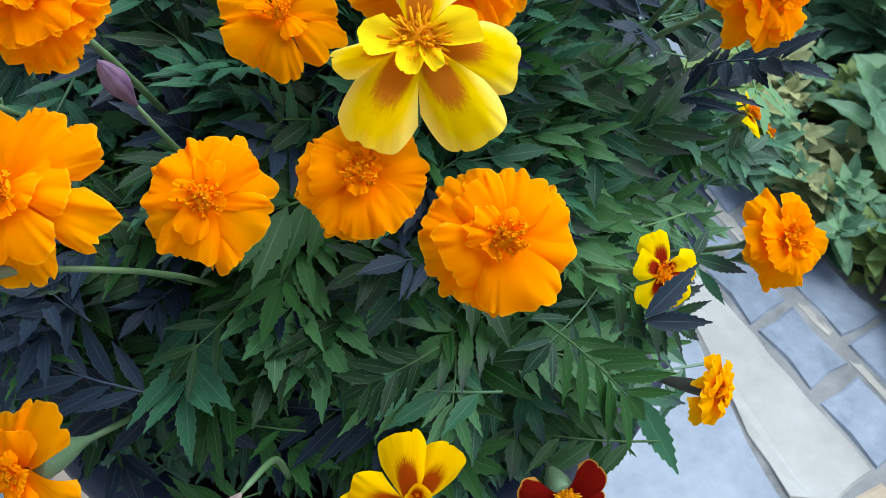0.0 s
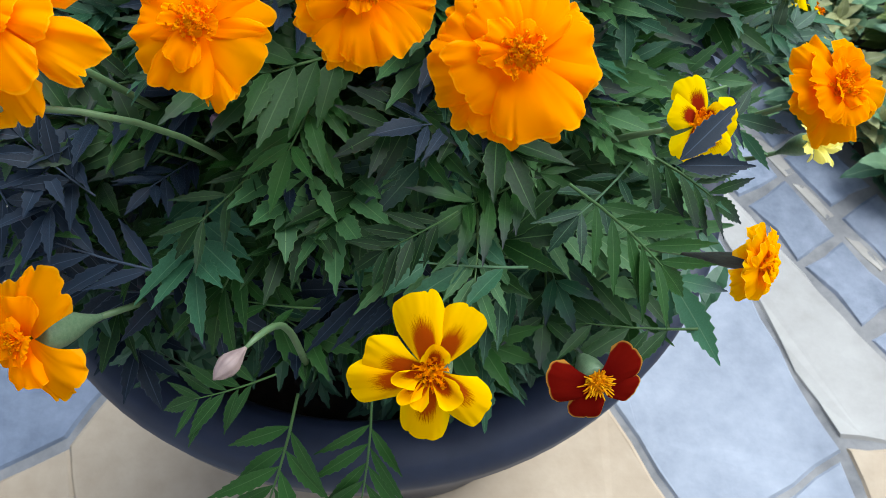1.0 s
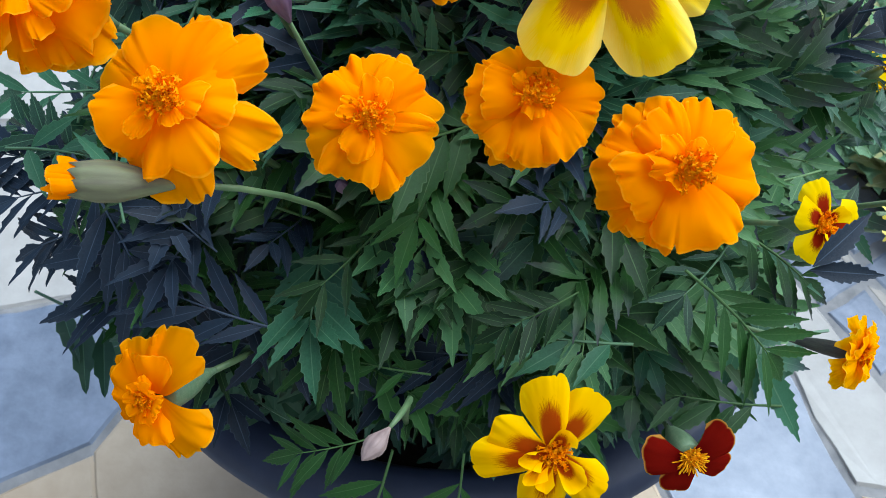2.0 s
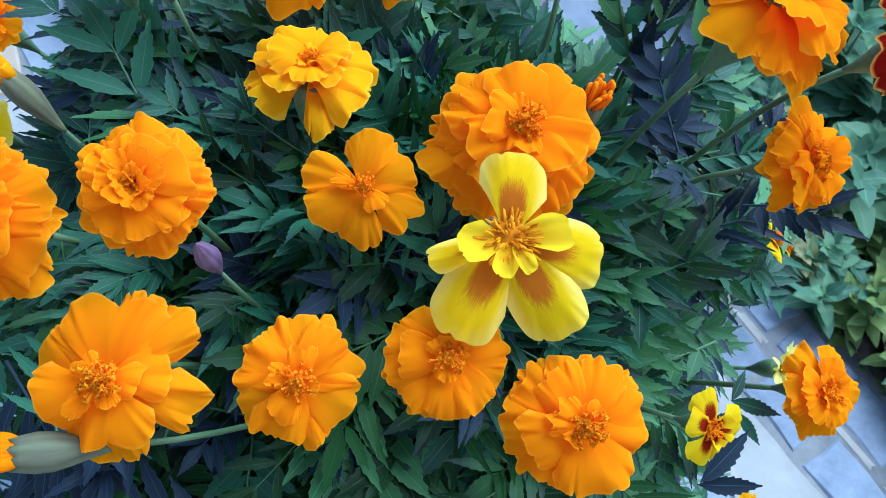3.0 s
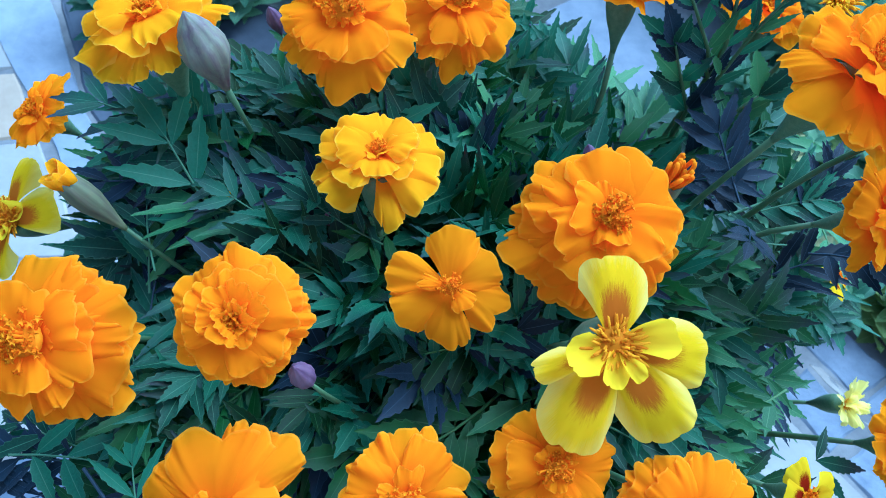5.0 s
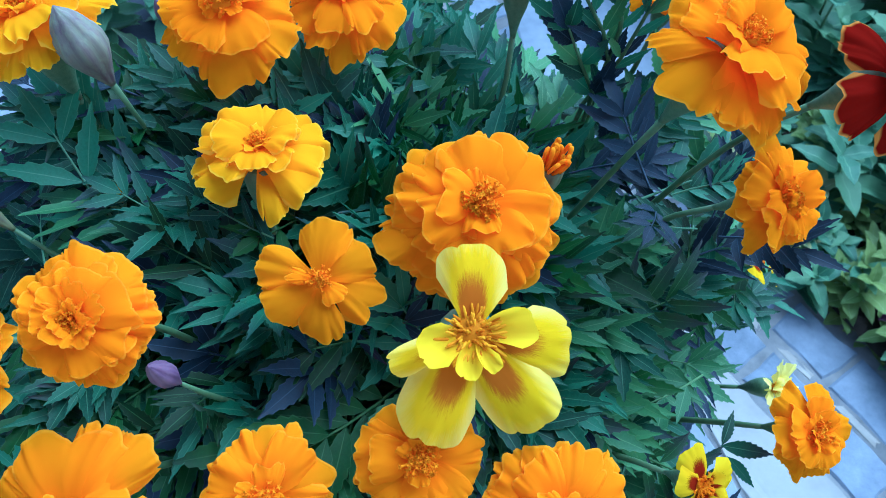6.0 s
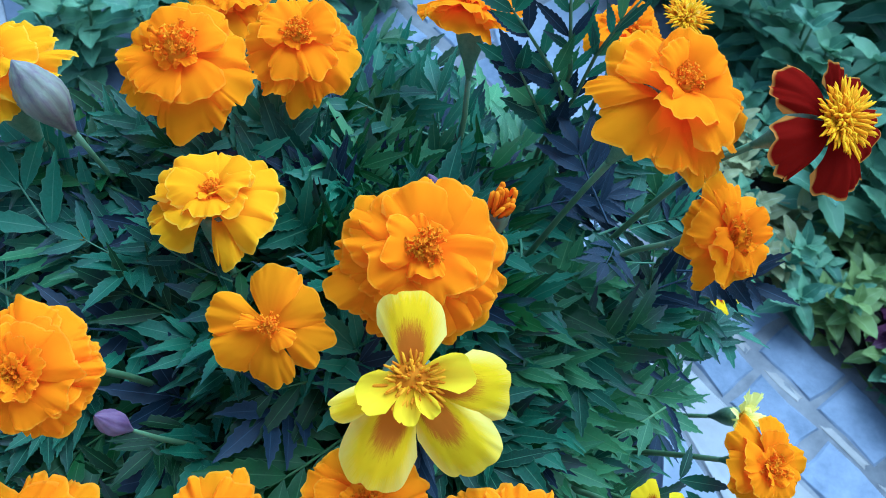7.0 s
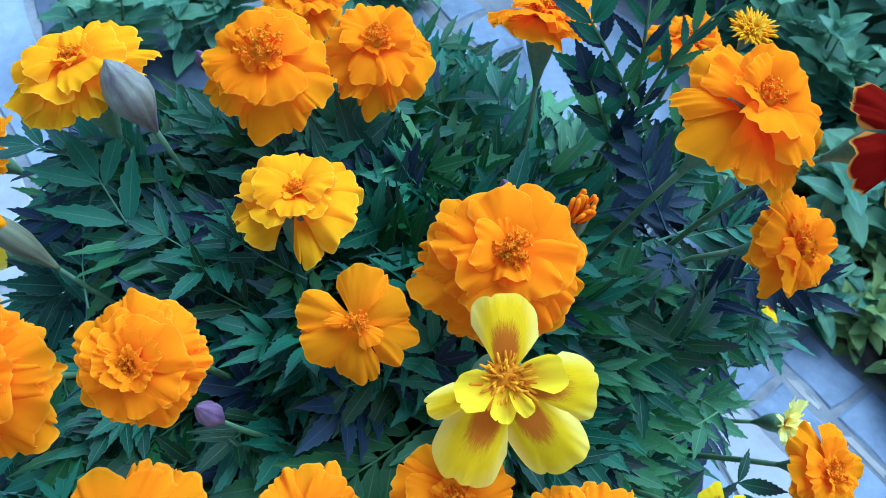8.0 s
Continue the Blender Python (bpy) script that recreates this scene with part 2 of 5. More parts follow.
def tube(bm, points, radii, sides=7, close=True):
    """A round stalk along points."""
    rings, points = [], [Vector(p) for p in points]
    for i, p in enumerate(points):
        t = (points[min(i + 1, len(points) - 1)] - points[max(i - 1, 0)]).normalized()
        a = t.orthogonal().normalized() if not rings else (side - t * side.dot(t)).normalized()
        side, b = a, t.cross(a)
        rings.append([bm.verts.new(p + radii[i] * (math.cos(k * math.tau / sides) * a + math.sin(k * math.tau / sides) * b)) for k in range(sides)])
    for r, s in zip(rings, rings[1:]):
        for k in range(sides):
            bm.faces.new((r[k], r[(k + 1) % sides], s[(k + 1) % sides], s[k]))
    if close:
        bm.faces.new(rings[0][::-1])
        bm.faces.new(rings[-1])


def lathe(bm, profile, sides=24, wobble=0.0, rng=None, cap=True):
    """A round body from (radius, height) pairs."""
    rings = []
    for r, z in profile:
        rings.append([bm.verts.new((r * math.cos(a) * (1 + (rng.uniform(-wobble, wobble) if rng else 0)), r * math.sin(a), z))
                      for a in (k * math.tau / sides for k in range(sides))])
    for a, b in zip(rings, rings[1:]):
        for k in range(sides):
            bm.faces.new((a[k], a[(k + 1) % sides], b[(k + 1) % sides], b[k]))
    if cap:
        bm.faces.new(rings[0][::-1])
        bm.faces.new(rings[-1])
    return rings


def bend(a, b, c, d, count=9):
    """Points along a cubic curve."""
    a, b, c, d = (Vector(v) for v in (a, b, c, d))
    return [a * (1 - s) ** 3 + b * 3 * s * (1 - s) ** 2 + c * 3 * s * s * (1 - s) + d * s ** 3 for s in (i / (count - 1) for i in range(count))]


def facing(place, normal, spin=0.0):
    """A pose whose z axis points along normal."""
    q = Vector(normal).normalized().to_track_quat("Z", "Y")
    return Matrix.Translation(place) @ q.to_matrix().to_4x4() @ Matrix.Rotation(spin, 4, "Z")


# ---- petals and leaves: a few shapes of each kind, shared ----
def petal_shape(name, seed, ruffle, lobes, cup, curl, shoulder, nu=40, nv=12, square=0.75, scoop=0.0, cuts=2, fine=1.0, claw=0.88):
    """Unit petal from its root at the origin out along x, upper face to z: a pleated fan with a frilled, nicked end."""
    rng = random.Random(seed)
    o1, o2, o3 = (rng.uniform(0, 90) for _ in range(3))
    lean, skew, twist = rng.uniform(-0.08, 0.08), rng.uniform(-0.09, 0.09), rng.uniform(-0.10, 0.10)
    nicks = [(rng.uniform(-0.75, 0.75), rng.uniform(0.3, 1.2) * lobes, rng.uniform(0.025, 0.06)) for _ in range(cuts)]
    square *= rng.uniform(0.8, 1.25)
    swing = rng.uniform(2.6, 5.0)
    bm = bmesh.new()
    uv = bm.loops.layers.uv.new("UVMap")
    grid, tex = [], {}
    for j in range(nv + 1):
        v = (j / nv) ** 0.85
        row = []
        for i in range(nu + 1):
            u = 2 * i / nu - 1
            a = u * math.pi / 2
            wave = lobes * (1.6 * noise.noise(Vector((u * 1.6, o1, 0))) + 0.55 * noise.noise(Vector((u * 3.4, o2, 0))) + 0.18 * fine * noise.noise(Vector((u * 9, o3, 0))))
            wave += lobes * 0.62 * (abs(math.sin(swing * u + o2 + 1.3 * noise.noise(Vector((u * 1.7, o3, 4))))) ** 0.65 - 0.6)   # round scallops with sharp notches between
            wave -= sum(d * math.exp(-((u - p) / w) ** 2) for p, d, w in nicks)
            wave *= math.cos(a) ** 0.35
            ex = shoulder + (1 - shoulder) * math.cos(a) ** square - 0.10 * abs(u) ** 6 + wave * v ** 2 + skew * u
            ey = 0.5 * math.copysign(abs(math.sin(a)) ** 0.9, a) * (1 + 0.8 * wave)
            x = ex * v
            y = 0.10 * u * (1 - v) + ey * v ** claw + lean * v * v
            z = cup * math.sin(math.pi * v * 0.8) + curl * v ** 3 - 0.08 * u * u * v ** 2 + twist * u * v + scoop * u * u * v
            z += ruffle * v ** 2.4 * (1.6 * noise.noise(Vector((u * 1.8, v * 0.8, o1 + 7))) + 0.32 * noise.noise(Vector((u * 4.2, v * 0.7, o2 + 7))))
            z += ruffle * 0.55 * max(0.0, v - 0.72) / 0.28 * noise.noise(Vector((u * 5.5, v, o3)))      # frill of the end
            z += ruffle * 0.02 * math.sin(math.pi * min(1.0, v * 1.1)) * noise.noise(Vector((u * 9, v * 0.5, o3 + 3)))   # pleats
            vert = bm.verts.new((x, y, z))
            tex[vert] = (abs(u), v)
            row.append(vert)
        grid.append(row)
    for a, b in zip(grid, grid[1:]):
        for i in range(nu):
            f = bm.faces.new((a[i], b[i], b[i + 1], a[i + 1])[::-1])
            for loop in f.loops:
                loop[uv].uv = tex[loop.vert]
    return finish(name, bm)


RUFFLED = [petal_shape("petal", 10 + i, 0.15, 0.100, 0.10, -0.12, 0.66, square=0.62) for i in range(16)]
INNER = [petal_shape("petal", 40 + i, 0.20, 0.115, 0.14, -0.10, 0.62, square=0.65) for i in range(12)]
BROAD = [petal_shape("petal", 70 + i, 0.045, 0.040, 0.08, -0.10, 0.64, square=0.55, cuts=1, fine=0.3, claw=1.15) for i in range(8)]
SPOON = [petal_shape("petal", 90 + i, 0.070, 0.055, -0.10, 0.22, 0.66, 24, 9, scoop=0.30, cuts=1, fine=0.5) for i in range(6)]
LAPPET = [petal_shape("petal", 110 + i, 0.13, 0.095, 0.10, -0.12, 0.66, cuts=2, square=0.62, claw=1.25) for i in range(7)]


def leaflet(bm, uv, m, length, width, teeth, droop=0.12, fold=0.25):
    """A lance-shaped leaflet with a finely toothed edge, folded a little along its rib."""
    n = teeth * 2
    tex, mid, left, right = {}, [], [], []
    for i in range(n + 1):
        v = i / n
        w = width * 0.5 * math.sin(math.pi * v ** 0.80) ** 1.2 if 0 < i < n else 0.0
        w *= 1.12 if i % 2 else 0.92
        x, z = length * v, -droop * length * v * v
        fwd = length * (0.45 if i % 2 else -0.1) / n
        c = bm.verts.new(m @ Vector((x, 0, z)))
        tex[c] = (0.0, v)
        mid.append(c)
        if 0 < i < n:
            for s, side in ((1, left), (-1, right)):
                e = bm.verts.new(m @ Vector((x + fwd, s * w, z + fold * w)))
                tex[e] = (1.0, v)
                side.append(e)
    for side, s in ((left, 1), (right, -1)):
        pts = [mid[0], *side, mid[-1]]
        for i in range(n):
            quad = [mid[i], mid[i + 1], pts[i + 1], pts[i]]
            quad = [q for k, q in enumerate(quad) if q not in quad[:k]]
            f = bm.faces.new(quad if s > 0 else quad[::-1])
            for loop in f.loops:
                loop[uv].uv = tex[loop.vert]


def leaf_into(bm, uv, m, rng, pairs, wide, teeth):
    """A feathered leaf of unit length along x, upper face to z."""
    arch = rng.uniform(0.05, 0.28)

    def rib(s):
        return Vector((s, 0.02 * math.sin(4 * s), 0.10 * s - arch * s * s))
    tube(bm, [m @ rib(s) for s in (0, 0.25, 0.5, 0.7, 0.82)], [0.013 * m.median_scale, 0.012 * m.median_scale, 0.010 * m.median_scale, 0.008 * m.median_scale, 0.005 * m.median_scale], 4, False)
    for i in range(pairs):
        s = 0.22 + 0.54 * i / max(1, pairs - 1)
        size = (0.33 + 0.19 * math.sin(math.pi * (0.18 + 0.62 * i / max(1, pairs - 1)))) * rng.uniform(0.9, 1.12)
        for side in (1, -1):
            turn = Matrix.Rotation(side * radians(rng.uniform(32, 54) - 11 * i / pairs), 4, "Z") @ Matrix.Rotation(radians(rng.uniform(-16, 8)), 4, "Y") @ Matrix.Rotation(side * radians(rng.uniform(-6, 22)), 4, "X")
            leaflet(bm, uv, m @ Matrix.Translation(rib(s + side * 0.012)) @ turn, size, size * wide, teeth, rng.uniform(0.02, 0.25))
    leaflet(bm, uv, m @ Matrix.Translation(rib(0.80)) @ Matrix.Rotation(radians(rng.uniform(5, 25)), 4, "Y"), rng.uniform(0.38, 0.48), 0.135, teeth)


def leaf_shape(seed, pairs, wide, teeth=4):
    bm = bmesh.new()
    leaf_into(bm, bm.loops.layers.uv.new("UVMap"), Matrix.Identity(4), random.Random(seed), pairs, wide, teeth)
    return finish("leaf", bm)


LEAVES = [leaf_shape(200 + i, 3 + i % 3, 0.18 + 0.035 * (i % 4), 6 + i % 3) for i in range(16)]
FINE_LEAVES = [leaf_shape(260 + i, 5, 0.17, 4) for i in range(4)]


BLADES = []
for wide in (0.20, 0.27, 0.38):
    bm = bmesh.new()
    leaflet(bm, bm.loops.layers.uv.new("UVMap"), Matrix.Identity(4), 1.0, wide, 9)
    BLADES.append(finish("leaf", bm))
BLADE = BLADES[1]

# ---- the paved ground ----
ground = tagged(new("ground"), "mortar bed of a garden path running out to the horizon", "ground", kind="structure")
bm = bmesh.new()
bmesh.ops.create_grid(bm, x_segments=8, y_segments=8, size=60)
link_mesh("mortar", finish("mortar", bm, False), GROUT, ground, Matrix.Translation((0, 0, -0.0035)))

ALONG, ACROSS = Vector((0.492, -0.870, 0)), Vector((0.870, 0.492, 0))   # the sett border runs past the pot
CORNER = Vector((0.3866, 0.4230, 0))


def slab_mesh(name, corners, thick, rng, round_off=0.0035, rough=0.0015):
    """A stone of any outline with eased edges and a slightly uneven face."""
    bm = bmesh.new()
    edge = []
    for a, b in zip(corners, corners[1:] + corners[:1]):
        a, b = Vector((*a, 0)), Vector((*b, 0))
        n = max(2, int((b - a).length / 0.03))
        side = (b - a).normalized().orthogonal()
        for i in range(n):
            p = a.lerp(b, i / n)
            k = 0.0 if i == 0 else rng.uniform(-1, 1) * rough * 1.5
            edge.append(p + Vector((-(b - a).y, (b - a).x, 0)).normalized() * k)
    mid = sum(edge, Vector()) / len(edge)
    low = [bm.verts.new((p.x, p.y, -thick)) for p in edge]
    rim = [bm.verts.new((p.x, p.y, -round_off)) for p in edge]
    top = [bm.verts.new((*(p + (mid - p).normalized() * round_off).xy, rng.uniform(-rough, 0))) for p in edge]
    for a, b in ((low, rim), (rim, top)):
        for i in range(len(edge)):
            j = (i + 1) % len(edge)
            bm.faces.new((a[i], a[j], b[j], b[i]))
    bm.faces.new(top)
    bmesh.ops.recalc_face_normals(bm, faces=bm.faces)
    return finish(name, bm, False)


pavement = tagged(new("pavement"), "path of cream, beige and grey flagstones with a border of granite setts", "pavement", kind="structure")
rng = random.Random(5)
BESIDE = [
    (CREAM, [(0.321, 0.431), (0.355, 0.300), (0.383, 0.235), (0.425, 0.228), (0.475, 0.259), (0.358, 0.466), (0.265, 0.631), (0.278, 0.608)]),
    (GREY, [(0.163, 0.272), (0.215, 0.172), (0.293, 0.176), (0.375, 0.220), (0.347, 0.296), (0.313, 0.428), (0.283, 0.538), (0.163, 0.463)]),
    (BEIGE, [(-0.297, -0.030), (0.063, -0.080), (0.203, 0.166), (0.153, 0.268), (0.143, 0.300), (-0.322, 0.345), (-0.382, 0.249)]),
    (GREY, [(0.075, -0.084), (0.303, -0.130), (0.403, 0.010), (0.373, 0.206), (0.295, 0.164), (0.215, 0.158)]),
    (BEIGE, [(0.387, 0.220), (0.415, 0.010), (0.637, -0.028), (0.537, 0.149), (0.484, 0.244), (0.427, 0.218)]),
]
ASIDE = [
    (SLATE, [(-0.642, 0.302), (-0.542, 0.182), (-0.390, 0.259), (-0.332, 0.353), (-0.402, 0.419), (-0.622, 0.365)]),
    (BEIGE, [(-0.732, -0.010), (-0.309, -0.030), (-0.386, 0.243), (-0.542, 0.169), (-0.652, 0.289)]),
    (CREAM, [(-0.622, 0.375), (-0.410, 0.429), (-0.342, 0.495), (-0.422, 0.643), (-0.632, 0.637)]),
    (CREAM, [(-0.634, 0.649), (-0.422, 0.655), (-0.506, 0.831), (-0.642, 0.811)]),
    (BEIGE, [(-0.644, 0.823), (-0.512, 0.843), (-0.557, 0.950), (-0.662, 0.945)]),
    (CREAM, [(-0.664, 0.957), (-0.562, 0.963), (-0.668, 1.165), (-0.742, 1.135)]),
]
BEHIND = [
    (GREY, [(-0.332, 0.505), (-0.247, 0.563), (-0.360, 0.730), (-0.454, 0.880), (-0.588, 1.255), (-0.685, 1.215), (-0.553, 0.955), (-0.492, 0.845)]),
    (DARK, [(-0.237, 0.575), (-0.017, 0.653), (-0.077, 1.013), (-0.572, 1.275), (-0.442, 0.880), (-0.348, 0.730)]),
    (GREY, [(0.225, 0.850), (0.400, 0.835), (0.470, 1.010), (0.350, 1.140), (0.215, 1.060)]),
    (GREY, [(-0.005, 0.653), (0.258, 0.644), (0.094, 0.934), (-0.063, 1.013)]),
    (CREAM, [(-0.297, 0.313), (0.143, 0.315), (0.153, 0.488), (0.263, 0.563), (0.263, 0.635), (-0.005, 0.641), (-0.237, 0.558), (-0.327, 0.495)]),
]
BEYOND = [
    (CREAM, [(-0.982, 0.289), (-0.654, 0.315), (-0.634, 0.375), (-0.646, 0.635), (-0.982, 0.655)]),
    (GREY, [(-0.982, 0.667), (-0.646, 0.651), (-0.658, 0.815), (-0.752, 1.135), (-1.032, 1.135)]),
    (GREY, [(-0.297, -0.042), (-0.682, -0.022), (-0.682, -0.450), (-0.197, -0.470)]),
    (CREAM, [(-0.287, -0.042), (-0.187, -0.470), (0.103, -0.450), (0.053, -0.092)]),
    (BEIGE, [(0.067, -0.096), (0.115, -0.450), (0.503, -0.350), (0.303, -0.142)]),
    (GREY, [(0.313, -0.136), (0.513, -0.346), (0.664, -0.075), (0.413, -0.002)]),
]


def swell(corners, d):
    """The outline with every side moved outwards by d."""
    pts = [Vector(p) for p in corners]
    if sum(a.x * b.y - b.x * a.y for a, b in zip(pts, pts[1:] + pts[:1])) < 0:
        pts.reverse()
    out = []
    for a, p, b in zip(pts[-1:] + pts[:-1], pts, pts[1:] + pts[:1]):
        n1, n2 = ((q - o).normalized() for o, q in ((a, p), (p, b)))
        n1, n2 = Vector((n1.y, -n1.x)), Vector((n2.y, -n2.x))
        out.append(p + (n1 + n2) * d / max(0.4, 1 + n1.dot(n2)))
    return [(p.x, p.y) for p in out]


for mat, outline in BESIDE + ASIDE + BEHIND + BEYOND:
    link_mesh("flagstone", slab_mesh("flagstone", swell(outline, 0.0024), 0.03, rng), mat, pavement)
for row in range(7):   # the paving goes on round the pot
    for k in range(7):
        x, y = -1.9 + 0.36 * k + 0.12 * (row % 2), -1.50 + 0.36 * row
        if (x > -1.30 and y > -0.66) or (x > 0.1 and y > -0.6):
            continue
        box = [(x, y), (x + 0.35, y), (x + 0.35, y + 0.35), (x, y + 0.35)]
        box = [(px + rng.uniform(-0.012, 0.012), py + rng.uniform(-0.012, 0.012)) for px, py in box]
        link_mesh("flagstone", slab_mesh("flagstone", swell(box, -0.006), 0.03, rng), rng.choice((CREAM, BEIGE, GREY, SLATE)), pavement)
for i in range(-13, 9):   # first row of setts, then the narrower kerb row along the bed
    for row, wide, shift in ((0.005, 0.062, 0.0), (0.086, 0.064, 0.068)):
        s = i * 0.097 + shift
        base = CORNER + ALONG * (s + 0.005) + ACROSS * row
        outline = [base, base + ALONG * 0.087, base + ALONG * 0.087 + ACROSS * wide, base + ACROSS * wide]
        outline = [(p.x + rng.uniform(-0.003, 0.003), p.y + rng.uniform(-0.003, 0.003)) for p in outline][::-1]
        link_mesh("sett", slab_mesh("sett", outline, 0.04, rng, 0.0045, 0.0025), SETT, pavement)

for i in range(-11, 12):   # patches of pale mortar between the two rows of setts
    long, wide, skew = rng.uniform(0.045, 0.085), rng.uniform(0.008, 0.017), rng.uniform(-0.003, 0.003)
    if rng.random() < 0.35:
        continue
    base = CORNER + ALONG * (i * 0.085) + ACROSS * (0.077 - wide / 2)
    outline = [base, base + ALONG * long + ACROSS * skew, base + ALONG * long + ACROSS * (wide + skew), base + ALONG * 0.012 + ACROSS * wide]
    link_mesh("mortar_patch", slab_mesh("mortar_patch", [(p.x, p.y) for p in outline][::-1], 0.03, rng, 0.001, 0.002), LIMEMORTAR, pavement, Matrix.Translation((0, 0, -0.002)))

# earth of the planted bed beyond the kerb
bm = bmesh.new()
bmesh.ops.create_grid(bm, x_segments=60, y_segments=90, size=0.5)
for v in bm.verts:
    v.co.x, v.co.y = v.co.x * 1.0, v.co.y * 2.1
    v.co.z = -0.07 * max(0.0, min(1.0, (v.co.y - 0.02) / 0.1)) * max(0.0, min(1.0, (-0.18 - v.co.x) / 0.08)) + 0.03 * noise.noise(v.co * 3.1) + 0.012 * noise.noise(v.co * 14)
middle = CORNER + ACROSS * (0.155 + 0.5) - ALONG * 0.25
bed = link_mesh("bed_soil", finish("bed_soil", bm), EARTH, None, Matrix.Translation(middle + Vector((0, 0, 0.012))) @ Matrix.Rotation(math.atan2(0.492, 0.870), 4, "Z"))
tagged(bed, "dark crumbly earth of the planted garden bed", "soil", kind="structure")

# ---- the pot ----
CENTRE, RIM, LIP = Vector((-0.051, 0.328, 0)), 0.204, 0.395
pot = thing("flower_pot", CENTRE, "large round navy plastic flower pot with broad lip, on flagstones", "flower pot")
bm = bmesh.new()
lathe(bm, [(0.135, 0.0), (0.142, 0.004), (0.150, 0.06), (0.163, 0.16), (0.176, 0.27), (0.185, 0.345), (0.188, 0.366), (0.184, 0.368),
           (RIM - 0.040, 0.33), (0.155, 0.20), (0.14, 0.02)], 96)
part("pot_body", bm, POT, pot)
bm = bmesh.new()
rings = lathe(bm, [(RIM - 0.036, 0.332), (0.1895, 0.362), (0.198, 0.364), (RIM, 0.369), (RIM + 0.001, 0.386), (RIM - 0.002, LIP - 0.003), (RIM - 0.008, LIP),
                   (RIM - 0.026, LIP - 0.001), (RIM - 0.031, LIP - 0.004), (RIM - 0.034, LIP - 0.012), (RIM - 0.037, 0.334)], 96, cap=False)
for k in range(96):
    bm.faces.new((rings[-1][k], rings[-1][(k + 1) % 96], rings[0][(k + 1) % 96], rings[0][k]))
part("rim", bm, POT, pot)
bm = bmesh.new()
bmesh.ops.create_circle(bm, cap_ends=True, segments=64, radius=0.166)
bmesh.ops.triangulate(bm, faces=bm.faces)
bmesh.ops.subdivide_edges(bm, edges=bm.edges, cuts=5, use_grid_fill=True)
for v in bm.verts:
    v.co.z += 0.006 * noise.noise(v.co * 60) + 0.004 * noise.noise(v.co * 150)
soil = part("potting_soil", bm, SOIL, None, "", Matrix.Translation(CENTRE + Vector((0, 0, 0.345))))
tagged(soil, "dark damp potting soil filling the navy pot", "soil", kind="stuff")
SOIL_Z = 0.345


# ---- marigold flowers ----
def floret_mesh(seed, count, tall, spread, curl, thick=0.047, star=False):
    """A tuft of small split tubes; where they are open, each ends in a five-pointed star."""
    rng = random.Random(seed)
    bm = bmesh.new()
    for i in range(count):
        r = spread * math.sqrt((i + 0.5) / count)
        a = i * 2.4
        h = tall * rng.uniform(0.65, 1.2) * (1 - 0.40 * (r / spread) ** 2)
        out = Vector((math.cos(a), math.sin(a), 0))
        base = out * r * 0.55
        tip = out * r * (1.0 if star else 1.25) + Vector((rng.uniform(-1, 1), rng.uniform(-1, 1), 0)) * tall * 0.42 + Vector((0, 0, h))
        w = tall * thick
        if not star:
            tube(bm, [base, base.lerp(tip, 0.6) + Vector((0, 0, tall * 0.06)), tip, tip + out * curl * tall], [w * 0.8, w, w * 0.75, w * 0.06], 5)
            continue
        along = (tip - base).normalized()
        side = along.orthogonal().normalized()
        other = along.cross(side)
        rings = []
        for s, rad, lobe in ((0.0, 0.7, 0.0), (0.6, 0.9, 0.0), (0.90, 1.1, 0.1), (1.02, 1.5, 0.35), (rng.uniform(0.98, 1.12), 1.9, 0.5), (0.94, 0.5, 0.0)):
            c = base + (tip - base) * s
            rings.append([bm.verts.new(c + w * rad * (1 + (lobe if k % 2 else -lobe)) * (math.cos(k * math.tau / 10) * side + math.sin(k * math.tau / 10) * other)
                                       + along * w * rng.uniform(-0.7, 0.7) * (s > 1)) for k in range(10)])
        for p, q in zip(rings, rings[1:]):
            for k in range(10):
                bm.faces.new((p[k], p[(k + 1) % 10], q[(k + 1) % 10], q[k]))
        bm.faces.new(rings[-1])
    lathe(bm, [(0.01, -0.1), (0.30, -0.08), (0.85 * spread, 0.0), (0.7 * spread, 0.2), (0.25 * spread, 0.3), (0.01, 0.33)], 12)
    return finish("disc", bm)


TUFT = [floret_mesh(i, 34 + 5 * i, 0.80, 0.70, 0.16, 0.080, True) for i in range(4)]
CURLS = [floret_mesh(20 + i, 95, 0.52, 0.62, 0.10, 0.078) for i in range(2)]
SPIKY = [floret_mesh(9, 190, 0.55, 0.78, 0.26, 0.11)]


def calyx_mesh(long, wide):
    bm = bmesh.new()
    lathe(bm, [(0.07 * wide, -1.7 * long), (0.12 * wide, -1.45 * long), (0.22 * wide, -1.15 * long), (0.36 * wide, -0.86 * long), (0.46 * wide, -0.55 * long), (0.5 * wide, -long * 0.25), (0.46 * wide, 0.0), (0.40 * wide, long * 0.04)], 16)
    return finish("calyx", bm)


CALYXES = {}
FLOWERS = "marigold flowers in the pot"


def turned(place, normal, spin=0.0):
    """A pose whose z axis points along normal and whose x axis runs along the pot's front."""
    z = Vector(normal).normalized()
    x = Vector((1, 0.05, 0.06))
    x = (x - z * x.dot(z)).normalized()
    return Matrix.Translation(place) @ Matrix((x, z.cross(x), z)).transposed().to_4x4() @ Matrix.Rotation(spin, 4, "Z")


HEADS = []   # where the flowers sit and how wide they are


